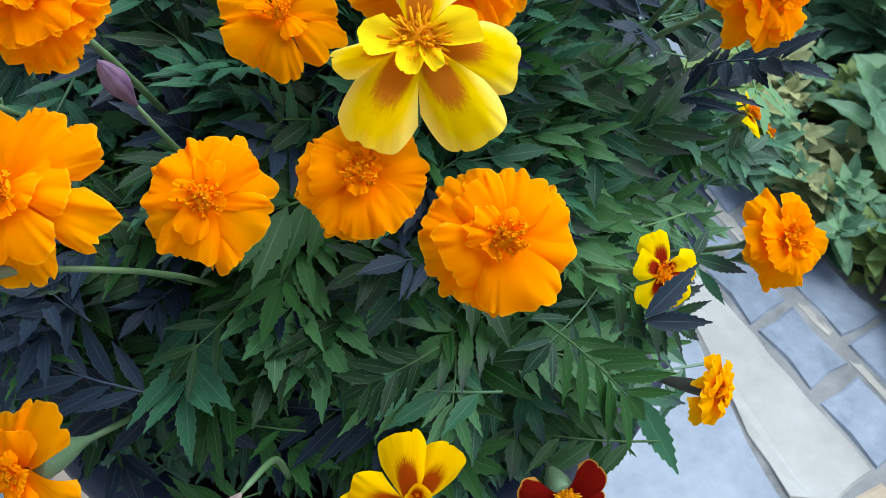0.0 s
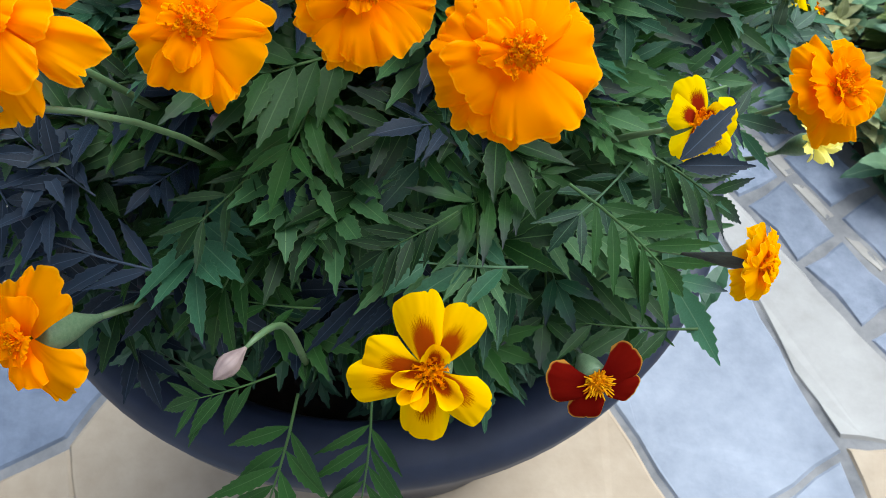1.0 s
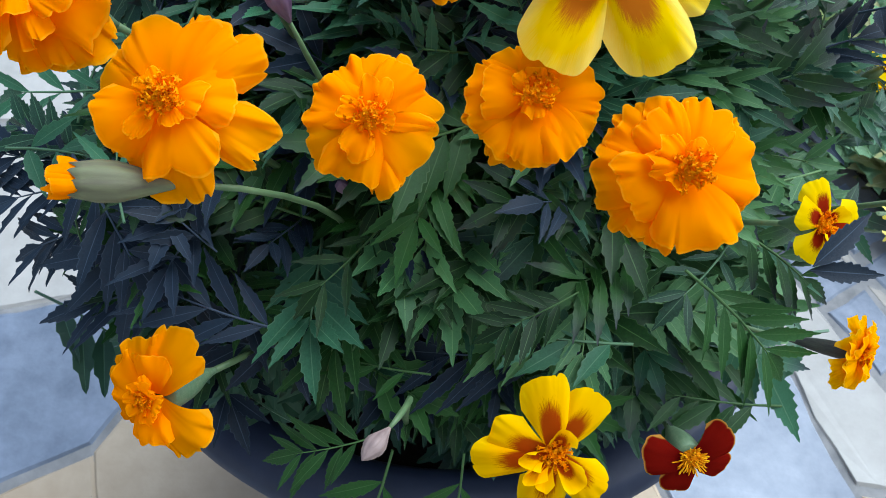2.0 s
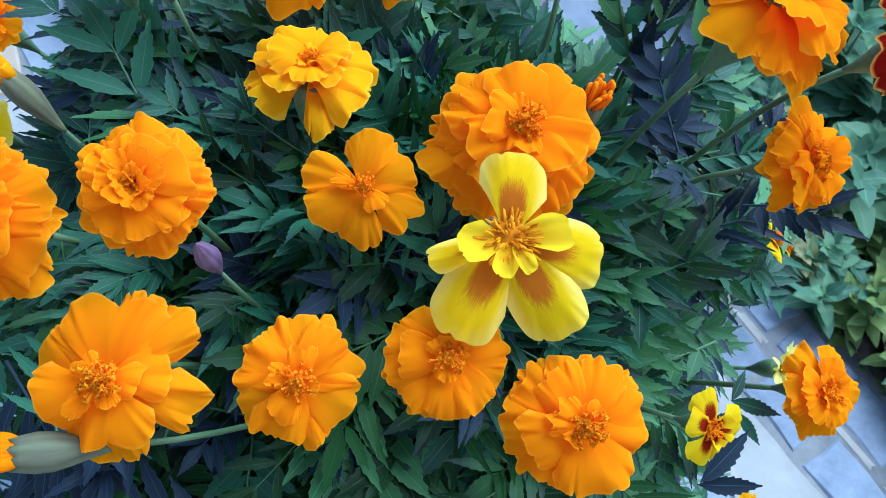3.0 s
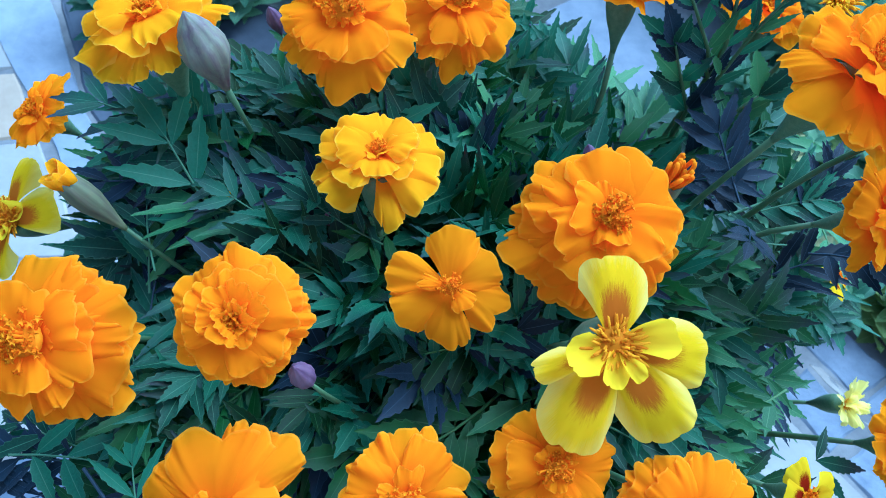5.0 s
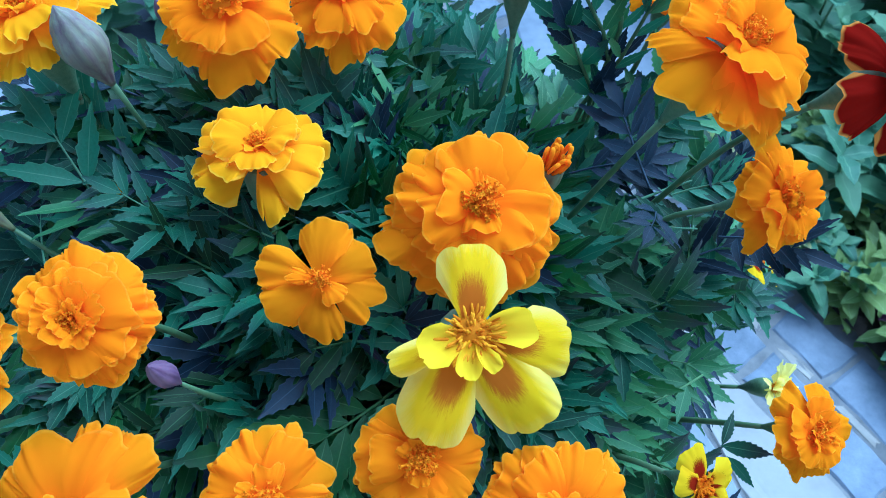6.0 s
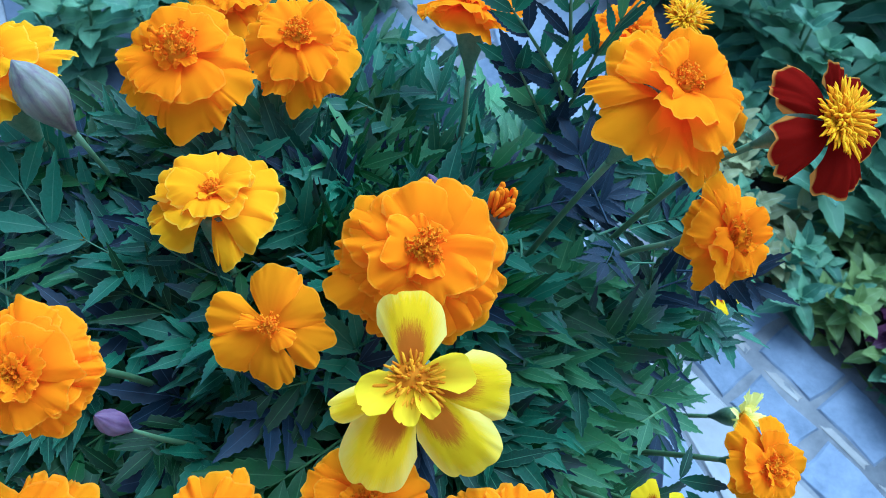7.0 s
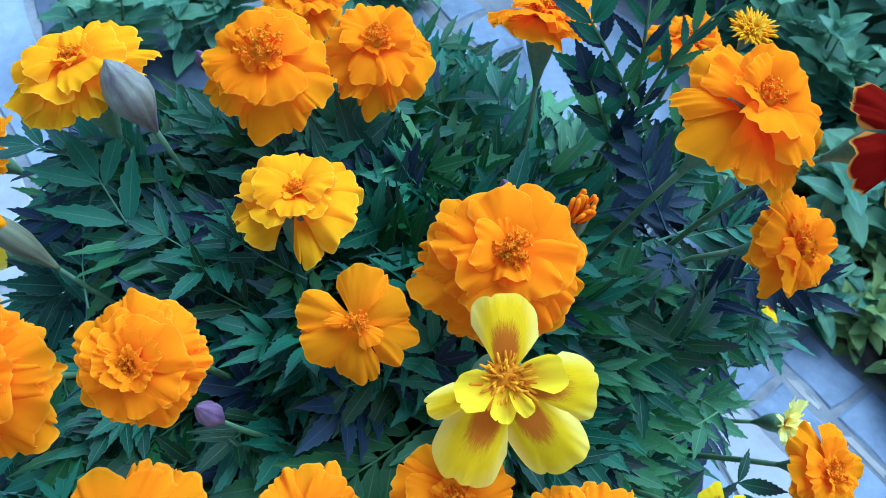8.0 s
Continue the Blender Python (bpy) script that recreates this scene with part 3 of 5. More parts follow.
def marigold(place, normal, size, rings, petal_mat, label, tuft=0.16, tuft_mat=None, seed=0, spiky=False, root=None, calyx=(0.38, 0.30), petals=None, petal_shapes=None, calyx_mat=None, name="marigold_flower"):
    """A flower with each petal its own part. rings: (count, length, width, rise in degrees, height, inset, shapes), in diameters."""
    rng = random.Random(1000 + seed)
    size *= 0.93
    if petal_shapes is not BROAD and petals:   # the place given is the middle of the disc
        place = Vector(place) - Vector(normal).normalized() * 0.0070 * len(petals) * size
    m = turned(place, normal)
    HEADS.append((Vector(place), size))
    head = thing(name, m, label, "flower", FLOWERS)
    for r, (count, length, width, rise, high, inset, shapes) in enumerate(rings):
        turn = rng.uniform(0, 6.28)
        for i in range(count):
            a = turn + (i + rng.uniform(-0.16, 0.16)) * math.tau / count
            k = rng.uniform(0.84, 1.10)
            p = Matrix.Rotation(a, 4, "Z") @ Matrix.Translation((inset * size, 0, (high + rng.uniform(-0.008, 0.008)) * size)) @ Matrix.Rotation(-radians(rise + rng.uniform(-12, 14)), 4, "Y") @ Matrix.Rotation(radians(rng.uniform(-17, 17)), 4, "X")
            p = p @ Matrix.Diagonal((length * size * k, 0.9 * width * size * rng.uniform(0.92, 1.08), length * size * k, 1))
            link_mesh("petal", shapes[rng.randrange(len(shapes))], petal_mat, head, p)
    for i, (angle, length, width, rise) in enumerate(petals or ()):
        shapes = petal_shapes or (RUFFLED if length > 0.33 else INNER)
        if shapes is BROAD and length < 0.30:
            shapes = SPOON
        lift = 0.0 if shapes in (BROAD, SPOON, LAPPET) else 0.0025
        p = Matrix.Rotation(radians(angle), 4, "Z") @ Matrix.Translation((0.025 * size, 0, ((0.006 + lift) * i + (0.03 if length < 0.33 else 0)) * size)) @ Matrix.Rotation(-radians(rise), 4, "Y") @ Matrix.Rotation(radians(rng.uniform(-9, 9)), 4, "X")
        link_mesh("petal", shapes[rng.randrange(len(shapes))], BRIGHT if petal_mat is YELLOW and shapes is SPOON else petal_mat, head, p @ Matrix.Diagonal((0.95 * length * size, (0.90 if shapes in (BROAD, SPOON) else 1.0 if shapes is LAPPET else 1.08) * width * size, length * size, 1)))
    if tuft:
        t = SPIKY if spiky else CURLS if tuft_mat is YFLORET else TUFT
        link_mesh("disc", t[seed % len(t)], tuft_mat or FLORET, head, Matrix.Translation((0, 0, (0.03 if petal_shapes is BROAD else 0.05 + 0.0075 * len(petals or ())) * size)) @ Matrix.Scale(tuft * size * (1.0 if spiky or petal_shapes is BROAD else 1.22), 4) @ Matrix.Diagonal((1, 1, 0.75 if spiky else 0.7 if petal_shapes is BROAD else 0.95, 1)))
    # stalk from the soil up to the calyx
    back = m @ Vector((0, 0, -1.65 * calyx[0] * size))
    n = Vector(normal).normalized()
    if root is None:
        d = Vector(place) - CENTRE
        root = CENTRE + Vector((d.x * 0.45, d.y * 0.45, SOIL_Z - 0.01))
    root = Vector(root)
    pts = bend(root, root + Vector((0, 0, 0.10)), back - n * 0.07, back, 12)
    bm = bmesh.new()
    inv = m.inverted()
    tube(bm, [inv @ p for p in pts], [0.0019 - 0.0006 * i / 11 for i in range(11)] + [0.07 * calyx[1] * size + 0.0004], 7)
    stem = part("stem", bm, STEM, head)
    key = calyx
    if key not in CALYXES:
        CALYXES[key] = calyx_mesh(*calyx)
    link_mesh("calyx", CALYXES[key], calyx_mat or CALYX, stem, Matrix.Translation((0, 0, -0.040 * size)) @ Matrix.Scale(size, 4))
    return head


def double():
    return [(6, 0.50, 0.58, -4, 0.0, 0.03, RUFFLED), (5, 0.44, 0.52, 10, 0.03, 0.03, RUFFLED), (4, 0.32, 0.36, 26, 0.05, 0.03, INNER), (3, 0.20, 0.20, 50, 0.06, 0.03, INNER)]


def loose():
    return [(6, 0.49, 0.50, -2, 0.0, 0.03, RUFFLED), (5, 0.42, 0.42, 14, 0.03, 0.03, RUFFLED), (4, 0.26, 0.26, 32, 0.05, 0.03, INNER)]


HEART = [(5, 0.17, 0.20, 34, 0.10, 0.03, INNER)]
ORANGE_LABEL = "bright orange ruffled double marigold in full bloom on a green stalk"
UP = (0.0, -0.42, 0.9)
for seed, (place, normal, size, rings, mat) in enumerate([
    ((0.1145, 0.3030, 0.5970), (0.52, -0.40, 0.75), 0.047, double(), ORANGE),
    ((0.1225, 0.2235, 0.5500), (0.30, -0.38, 0.87), 0.041, loose(), ORANGE),
    ((0.026, 0.413, 0.620), (0.05, 0.50, 0.85), 0.050, double(), ORANGE),
    ((0.100, 0.415, 0.600), (0.1, 0.1, 0.98), 0.042, double(), ORANGE),
    ((-0.079, 0.444, 0.605), (0.0, 0.1, 0.99), 0.042, double(), ORANGE),
    ((-0.239, 0.411, 0.545), (-0.5, -0.1, 0.85), 0.040, loose(), ORANGE),
    ]):
    marigold(place, normal, size, rings, mat, ORANGE_LABEL, seed=seed)
# the flowers that stand out, with their petals as they spread
marigold((-0.0823, 0.2080, 0.6024), UP, 0.0432, [], ORANGE, ORANGE_LABEL, 0.135, seed=0, petals=[
    (-80, 0.55, 0.26, -8), (88, 0.53, 0.50, -4), (127, 0.50, 0.40, -4), (200, 0.50, 0.46, -4), (153, 0.46, 0.42, -2), (-40, 0.49, 0.52, -3), (20, 0.47, 0.50, 0), (54, 0.50, 0.36, 2), (250, 0.48, 0.42, 0),
    (75, 0.30, 0.22, 26), (245, 0.31, 0.24, 14), (158, 0.23, 0.18, 24), (-15, 0.17, 0.16, 30)])
marigold((-0.0361, 0.2136, 0.6079), UP, 0.0422, [], ORANGE, ORANGE_LABEL, 0.135, seed=1, petals=[
    (243, 0.53, 0.34, -10), (121, 0.47, 0.46, -4), (65, 0.47, 0.50, -2), (151, 0.50, 0.38, -4), (217, 0.51, 0.44, -4), (178, 0.50, 0.40, -2), (-25, 0.51, 0.44, -3), (17, 0.49, 0.44, 0), (-58, 0.51, 0.38, 0), (267, 0.50, 0.42, 2),
    (165, 0.40, 0.36, 10), (105, 0.20, 0.24, 42), (30, 0.18, 0.16, 36), (250, 0.18, 0.16, 34)])
marigold((0.0058, 0.1936, 0.6030), (0.03, -0.46, 0.88), 0.0500, [], ORANGE, ORANGE_LABEL, 0.125, seed=2, petals=[
    (243, 0.51, 0.42, -8), (222, 0.48, 0.38, -6), (181, 0.54, 0.42, -6), (156, 0.52, 0.36, -4), (-40, 0.48, 0.46, -5), (28, 0.50, 0.30, 0), (138, 0.50, 0.36, -2), (7, 0.47, 0.44, 0), (-21, 0.45, 0.36, 0), (93, 0.47, 0.44, 2),
    (58, 0.42, 0.38, 4), (121, 0.42, 0.36, 4), (203, 0.42, 0.44, 6), (275, 0.48, 0.52, 4), (140, 0.26, 0.22, 26), (165, 0.27, 0.17, 22), (215, 0.16, 0.16, 34), (70, 0.18, 0.16, 34)])
marigold((-0.1275, 0.2520, 0.6425), (-0.06, -0.40, 0.9), 0.0450, [(7, 0.25, 0.26, 40, 0.15, 0.02, INNER), (6, 0.18, 0.20, 58, 0.18, 0.01, INNER), (4, 0.12, 0.15, 72, 0.20, 0.01, INNER)], ORANGE,
         "full orange pompon marigold with tightly ruffled petals", 0.10, seed=3, petals=[
    (251, 0.53, 0.26, -26), (224, 0.49, 0.36, -20), (275, 0.48, 0.40, -20), (200, 0.50, 0.36, -14), (-55, 0.47, 0.40, -16), (-25, 0.45, 0.40, -12), (183, 0.49, 0.36, -6), (-3, 0.49, 0.32, -4), (145, 0.48, 0.36, -2), (15, 0.50, 0.36, 0),
    (115, 0.46, 0.36, 2), (82, 0.48, 0.42, 4), (42, 0.49, 0.50, 2), (212, 0.38, 0.36, 4), (245, 0.38, 0.36, 0), (-70, 0.36, 0.42, 2), (-30, 0.36, 0.38, 6), (180, 0.36, 0.32, 10), (105, 0.34, 0.34, 16), (150, 0.34, 0.30, 16), (25, 0.38, 0.46, 10), (65, 0.34, 0.34, 18)])
marigold((-0.156, 0.151, 0.520), (-0.38, -0.55, 0.74), 0.050, HEART, ORANGE, "loose orange marigold hanging over the pot's lip", 0.10, seed=12, petals=[
    (230, 0.46, 0.48, -4), (180, 0.44, 0.50, 0), (110, 0.46, 0.42, 2), (55, 0.56, 0.44, 0), (-62, 0.52, 0.44, -4), (150, 0.40, 0.36, 8), (80, 0.34, 0.34, 14), (-95, 0.36, 0.34, 8)])
marigold((-0.2035, 0.2730, 0.5900), (-0.30, -0.38, 0.87), 0.0660, HEART, ORANGE, "very large full orange marigold leaning out over the path", 0.15, seed=4, petals=[
    (-61, 0.53, 0.42, -14), (268, 0.50, 0.40, -14), (239, 0.48, 0.40, -12), (-10, 0.51, 0.32, -10), (194, 0.46, 0.36, -8), (167, 0.43, 0.42, -4), (127, 0.45, 0.42, -2), (-30, 0.53, 0.50, -4), (5, 0.54, 0.42, 0), (30, 0.50, 0.32, 4),
    (73, 0.48, 0.48, 2), (51, 0.49, 0.28, 6), (220, 0.41, 0.52, 2), (-80, 0.42, 0.18, -2), (-22, 0.36, 0.44, 12), (20, 0.34, 0.36, 16), (200, 0.30, 0.34, 14), (100, 0.30, 0.32, 22), (-100, 0.28, 0.30, 14)])
marigold((-0.1362, 0.2056, 0.6115), (-0.05, -0.43, 0.89), 0.0540, [], ORANGE, "very large loose orange marigold with broad frilled petals", 0.12, seed=30, petal_shapes=LAPPET, petals=[
    (264, 0.56, 0.44, -14), (-27, 0.59, 0.36, -10), (230, 0.47, 0.36, -6), (172, 0.45, 0.50, -4), (36, 0.59, 0.32, -4), (62, 0.52, 0.34, 0), (128, 0.44, 0.34, 0), (96, 0.47, 0.56, 2), (205, 0.42, 0.44, 4),
    (6, 0.36, 0.34, 6), (-76, 0.41, 0.48, 4), (143, 0.17, 0.18, 34), (225, 0.27, 0.12, 22), (-70, 0.17, 0.14, 36), (-8, 0.22, 0.22, 22)])
marigold((-0.0095, 0.2893, 0.6281), (0.0, -0.35, 0.93), 0.0675, HEART, ORANGE, "very large full orange marigold behind the big yellow one", 0.105, seed=31, petals=[
    (252, 0.55, 0.40, -16), (-58, 0.55, 0.40, -14), (237, 0.50, 0.36, -14), (193, 0.57, 0.30, -10), (178, 0.52, 0.30, -8), (-43, 0.50, 0.42, -10), (-85, 0.48, 0.44, -12), (212, 0.46, 0.40, -6), (161, 0.46, 0.38, -2), (-17, 0.46, 0.42, -2),
    (138, 0.42, 0.40, 4), (16, 0.43, 0.48, 2), (48, 0.39, 0.44, 6), (109, 0.39, 0.44, 6), (78, 0.35, 0.40, 10), (226, 0.38, 0.36, 4), (-28, 0.32, 0.32, 10), (195, 0.33, 0.30, 10), (-70, 0.30, 0.34, 8), (160, 0.22, 0.28, 20), (260, 0.17, 0.20, 26)])
marigold((-0.0943, 0.3878, 0.6266), (-0.05, -0.15, 0.98), 0.060, HEART, ORANGE, ORANGE_LABEL, seed=32, petals=[
    (-95, 0.52, 0.50, -22), (-150, 0.50, 0.36, -12), (-35, 0.52, 0.38, -10), (12, 0.46, 0.36, 0), (60, 0.44, 0.42, 4), (110, 0.44, 0.50, 4), (165, 0.44, 0.40, 0),
    (200, 0.38, 0.36, 6), (-80, 0.36, 0.48, 2), (-130, 0.36, 0.40, 4), (90, 0.34, 0.42, 18), (30, 0.34, 0.36, 14)])
marigold((-0.0485, 0.3979, 0.6227), (0.05, -0.15, 0.98), 0.0515, HEART, ORANGE, ORANGE_LABEL, 0.12, seed=5, petals=[
    (263, 0.56, 0.36, -24), (-60, 0.50, 0.32, -14), (232, 0.52, 0.32, -12), (195, 0.47, 0.36, -6), (-21, 0.56, 0.50, -6), (12, 0.48, 0.42, 0), (88, 0.44, 0.46, 4), (145, 0.44, 0.42, 2), (50, 0.44, 0.40, 6), (115, 0.42, 0.36, 8),
    (245, 0.38, 0.36, 2), (-62, 0.38, 0.34, 2), (170, 0.32, 0.30, 16), (20, 0.30, 0.32, 18)])
marigold((0.0785, 0.3235, 0.6625), (0.25, -0.10, 0.96), 0.0650, [], ORANGE, "large open orange marigold with a loose crown of petals", 0.095, seed=33, petals=[
    (172, 0.52, 0.17, 8), (209, 0.46, 0.40, -4), (-53, 0.52, 0.40, -12), (-78, 0.47, 0.36, -8), (255, 0.44, 0.36, -6), (-15, 0.49, 0.50, -2), (22, 0.46, 0.46, 4), (50, 0.40, 0.36, 8), (116, 0.42, 0.40, 8), (140, 0.36, 0.30, 10),
    (-40, 0.37, 0.50, 14), (10, 0.35, 0.44, 22), (60, 0.29, 0.36, 32), (-100, 0.29, 0.38, 14), (190, 0.22, 0.26, 28), (120, 0.24, 0.26, 38)])
marigold((-0.0631, 0.2743, 0.6124), (0.0, -0.4, 0.9), 0.0435, [], ORANGE, "small single orange marigold with six frilled petals", 0.10, seed=40, petal_shapes=LAPPET, petals=[
    (207, 0.51, 0.43, -2), (266, 0.51, 0.38, -4), (-27, 0.53, 0.42, -2), (157, 0.55, 0.38, 0), (26, 0.46, 0.44, 2), (80, 0.51, 0.46, 2), (165, 0.26, 0.14, 26), (-50, 0.23, 0.22, 18)])
marigold((-0.0836, 0.3332, 0.6080), (0.0, 0.24, 0.97), 0.0545, [(5, 0.17, 0.18, 50, 0.10, 0.03, INNER)], GOLD, "golden-orange marigold with wavy petals in full bloom", 0.07, seed=41, petals=[
    (-80, 0.50, 0.21, -34), (-32, 0.48, 0.40, -2), (196, 0.51, 0.34, -4), (178, 0.48, 0.34, 0), (-5, 0.47, 0.38, 4), (30, 0.54, 0.36, 6), (150, 0.47, 0.42, 8), (122, 0.47, 0.44, 10), (74, 0.49, 0.54, 10), (205, 0.38, 0.42, 6),
    (-62, 0.30, 0.34, 12), (250, 0.30, 0.34, 12), (100, 0.38, 0.44, 26), (40, 0.34, 0.36, 24), (170, 0.32, 0.32, 22), (-20, 0.28, 0.28, 26)])
marigold((-0.170, 0.395, 0.619), (-0.15, 0.14, 0.97), 0.062, [(5, 0.20, 0.22, 45, 0.08, 0.03, INNER)], GOLD, "golden-orange ruffled double marigold beside a purple bud", 0.08, seed=42, petals=[
    (18, 0.56, 0.20, 4), (-80, 0.37, 0.24, -10), (240, 0.44, 0.20, -12), (212, 0.52, 0.36, -6), (188, 0.54, 0.38, -6), (-18, 0.40, 0.42, -8), (140, 0.48, 0.46, 6), (100, 0.46, 0.46, 8), (56, 0.48, 0.42, 8), (165, 0.42, 0.40, 8),
    (225, 0.38, 0.38, 6), (-60, 0.32, 0.34, 10), (30, 0.36, 0.40, 16), (120, 0.34, 0.42, 22), (190, 0.32, 0.34, 16)])
marigold((0.103, 0.180, 0.502), (0.72, -0.40, 0.45), 0.0325, double(), GOLD, "small orange marigold turned outwards over the pot's lip", 0.14, seed=43, calyx=(0.60, 0.22), calyx_mat=UMBER)
RAYS = "yellow marigold with five broad petals and orange blotches"
INSET = [(6, 0.29, 0.22, 6), (186, 0.29, 0.23, 6), (246, 0.21, 0.15, 8), (-70, 0.19, 0.11, 8)]
marigold((-0.0192, 0.2414, 0.6341), (0.05, -0.40, 0.92), 0.063, [], YELLOW, "large " + RAYS, 0.205, YFLORET, 50, petal_shapes=BROAD, petals=[
    (194, 0.43, 0.18, 0), (-125, 0.59, 0.43, -6), (-64, 0.61, 0.42, -6), (-14, 0.54, 0.41, 0), (85, 0.44, 0.39, 6)] + INSET)
marigold((-0.021, 0.135, 0.522), (0.0, -0.55, 0.83), 0.0540, [], AMBER, "yellow marigold with orange-red blotches above the pot's lip", 0.14, FLORET, 51, petal_shapes=BROAD, petals=[
    (254, 0.48, 0.36, -4), (-43, 0.48, 0.34, 0), (49, 0.50, 0.34, 4), (184, 0.55, 0.34, 0), (160, 0.46, 0.34, 4), (96, 0.53, 0.37, 4), (70, 0.22, 0.20, 22), (176, 0.25, 0.13, 16), (212, 0.26, 0.12, 12), (-52, 0.25, 0.20, 10), (236, 0.22, 0.12, 14)])
marigold((-0.268, 0.386, 0.493), (-0.50, -0.36, 0.78), 0.064, [], YELLOW, "yellow marigold with orange blotches leaning over the path", 0.26, YFLORET, 52, petal_shapes=BROAD, petals=[
    (-4, 0.54, 0.44, 0), (62, 0.56, 0.34, 0), (242, 0.56, 0.36, -4), (150, 0.40, 0.26, -20)] + INSET)
marigold((0.0705, 0.2070, 0.5540), (0.30, -0.48, 0.8), 0.033, [], DEEP, "small yellow marigold with a deep red heart, half hidden by leaves", 0.18, FLORET, 53, petal_shapes=BROAD, petals=[
    (95, 0.52, 0.56, 4), (0, 0.5, 0.54, 4), (150, 0.42, 0.46, 10), (-120, 0.46, 0.5, 0), (-60, 0.46, 0.5, 0), (45, 0.26, 0.24, 20), (-90, 0.24, 0.22, 20)])
marigold((0.043, 0.146, 0.472), (0.10, -0.72, 0.66), 0.042, [], RED, "small dark red marigold with a yellow centre over the pot's lip", 0.22, YFLORET, 54, petal_shapes=BROAD, petals=[
    (30, 0.5, 0.42, 0), (-25, 0.46, 0.40, 0), (-112, 0.44, 0.44, 0), (178, 0.5, 0.48, 0)])
marigold((0.1290, 0.3070, 0.6600), (0.25, -0.45, 0.85), 0.058, [], RED, "dark red single marigold with a bushy yellow centre", 0.215, LEMON, 55, spiky=True, petal_shapes=LAPPET, petals=[
    (84, 0.36, 0.12, 22), (136, 0.48, 0.37, 4), (206, 0.48, 0.38, -2), (284, 0.49, 0.38, -8), (-14, 0.46, 0.36, -2), (38, 0.40, 0.24, 2)])
marigold((0.171, 0.274, 0.447), (0.3, -0.35, 0.88), 0.040, [(6, 0.44, 0.22, 45, 0, 0.03, RUFFLED), (4, 0.36, 0.16, 65, 0.02, 0.03, RUFFLED)], PALE, "small pale yellow marigold just opening", 0.1, YFLORET, 56)
STARRY = [(5, 0.50, 0.40, 2, 0.0, 0.05, BROAD), (5, 0.19, 0.17, 20, 0.05, 0.06, BROAD)]
marigold((0.178, 0.340, 0.466), (0.6, 0.3, 0.6), 0.034, STARRY, DEEP, "small yellow marigold among grey-green leaves at the pot's edge", 0.18, FLORET, 57)
marigold((0.125, 0.412, 0.523), (0.1, -0.2, 0.9), 0.034, STARRY, AMBER, "small yellow-orange marigold low among the leaves", 0.18, FLORET, 58)
marigold((0.154, 0.326, 0.500), (0.7, 0.0, 0.6), 0.026, STARRY, DEEP, "small yellow marigold half hidden at the pot's edge", 0.18, FLORET, 59)


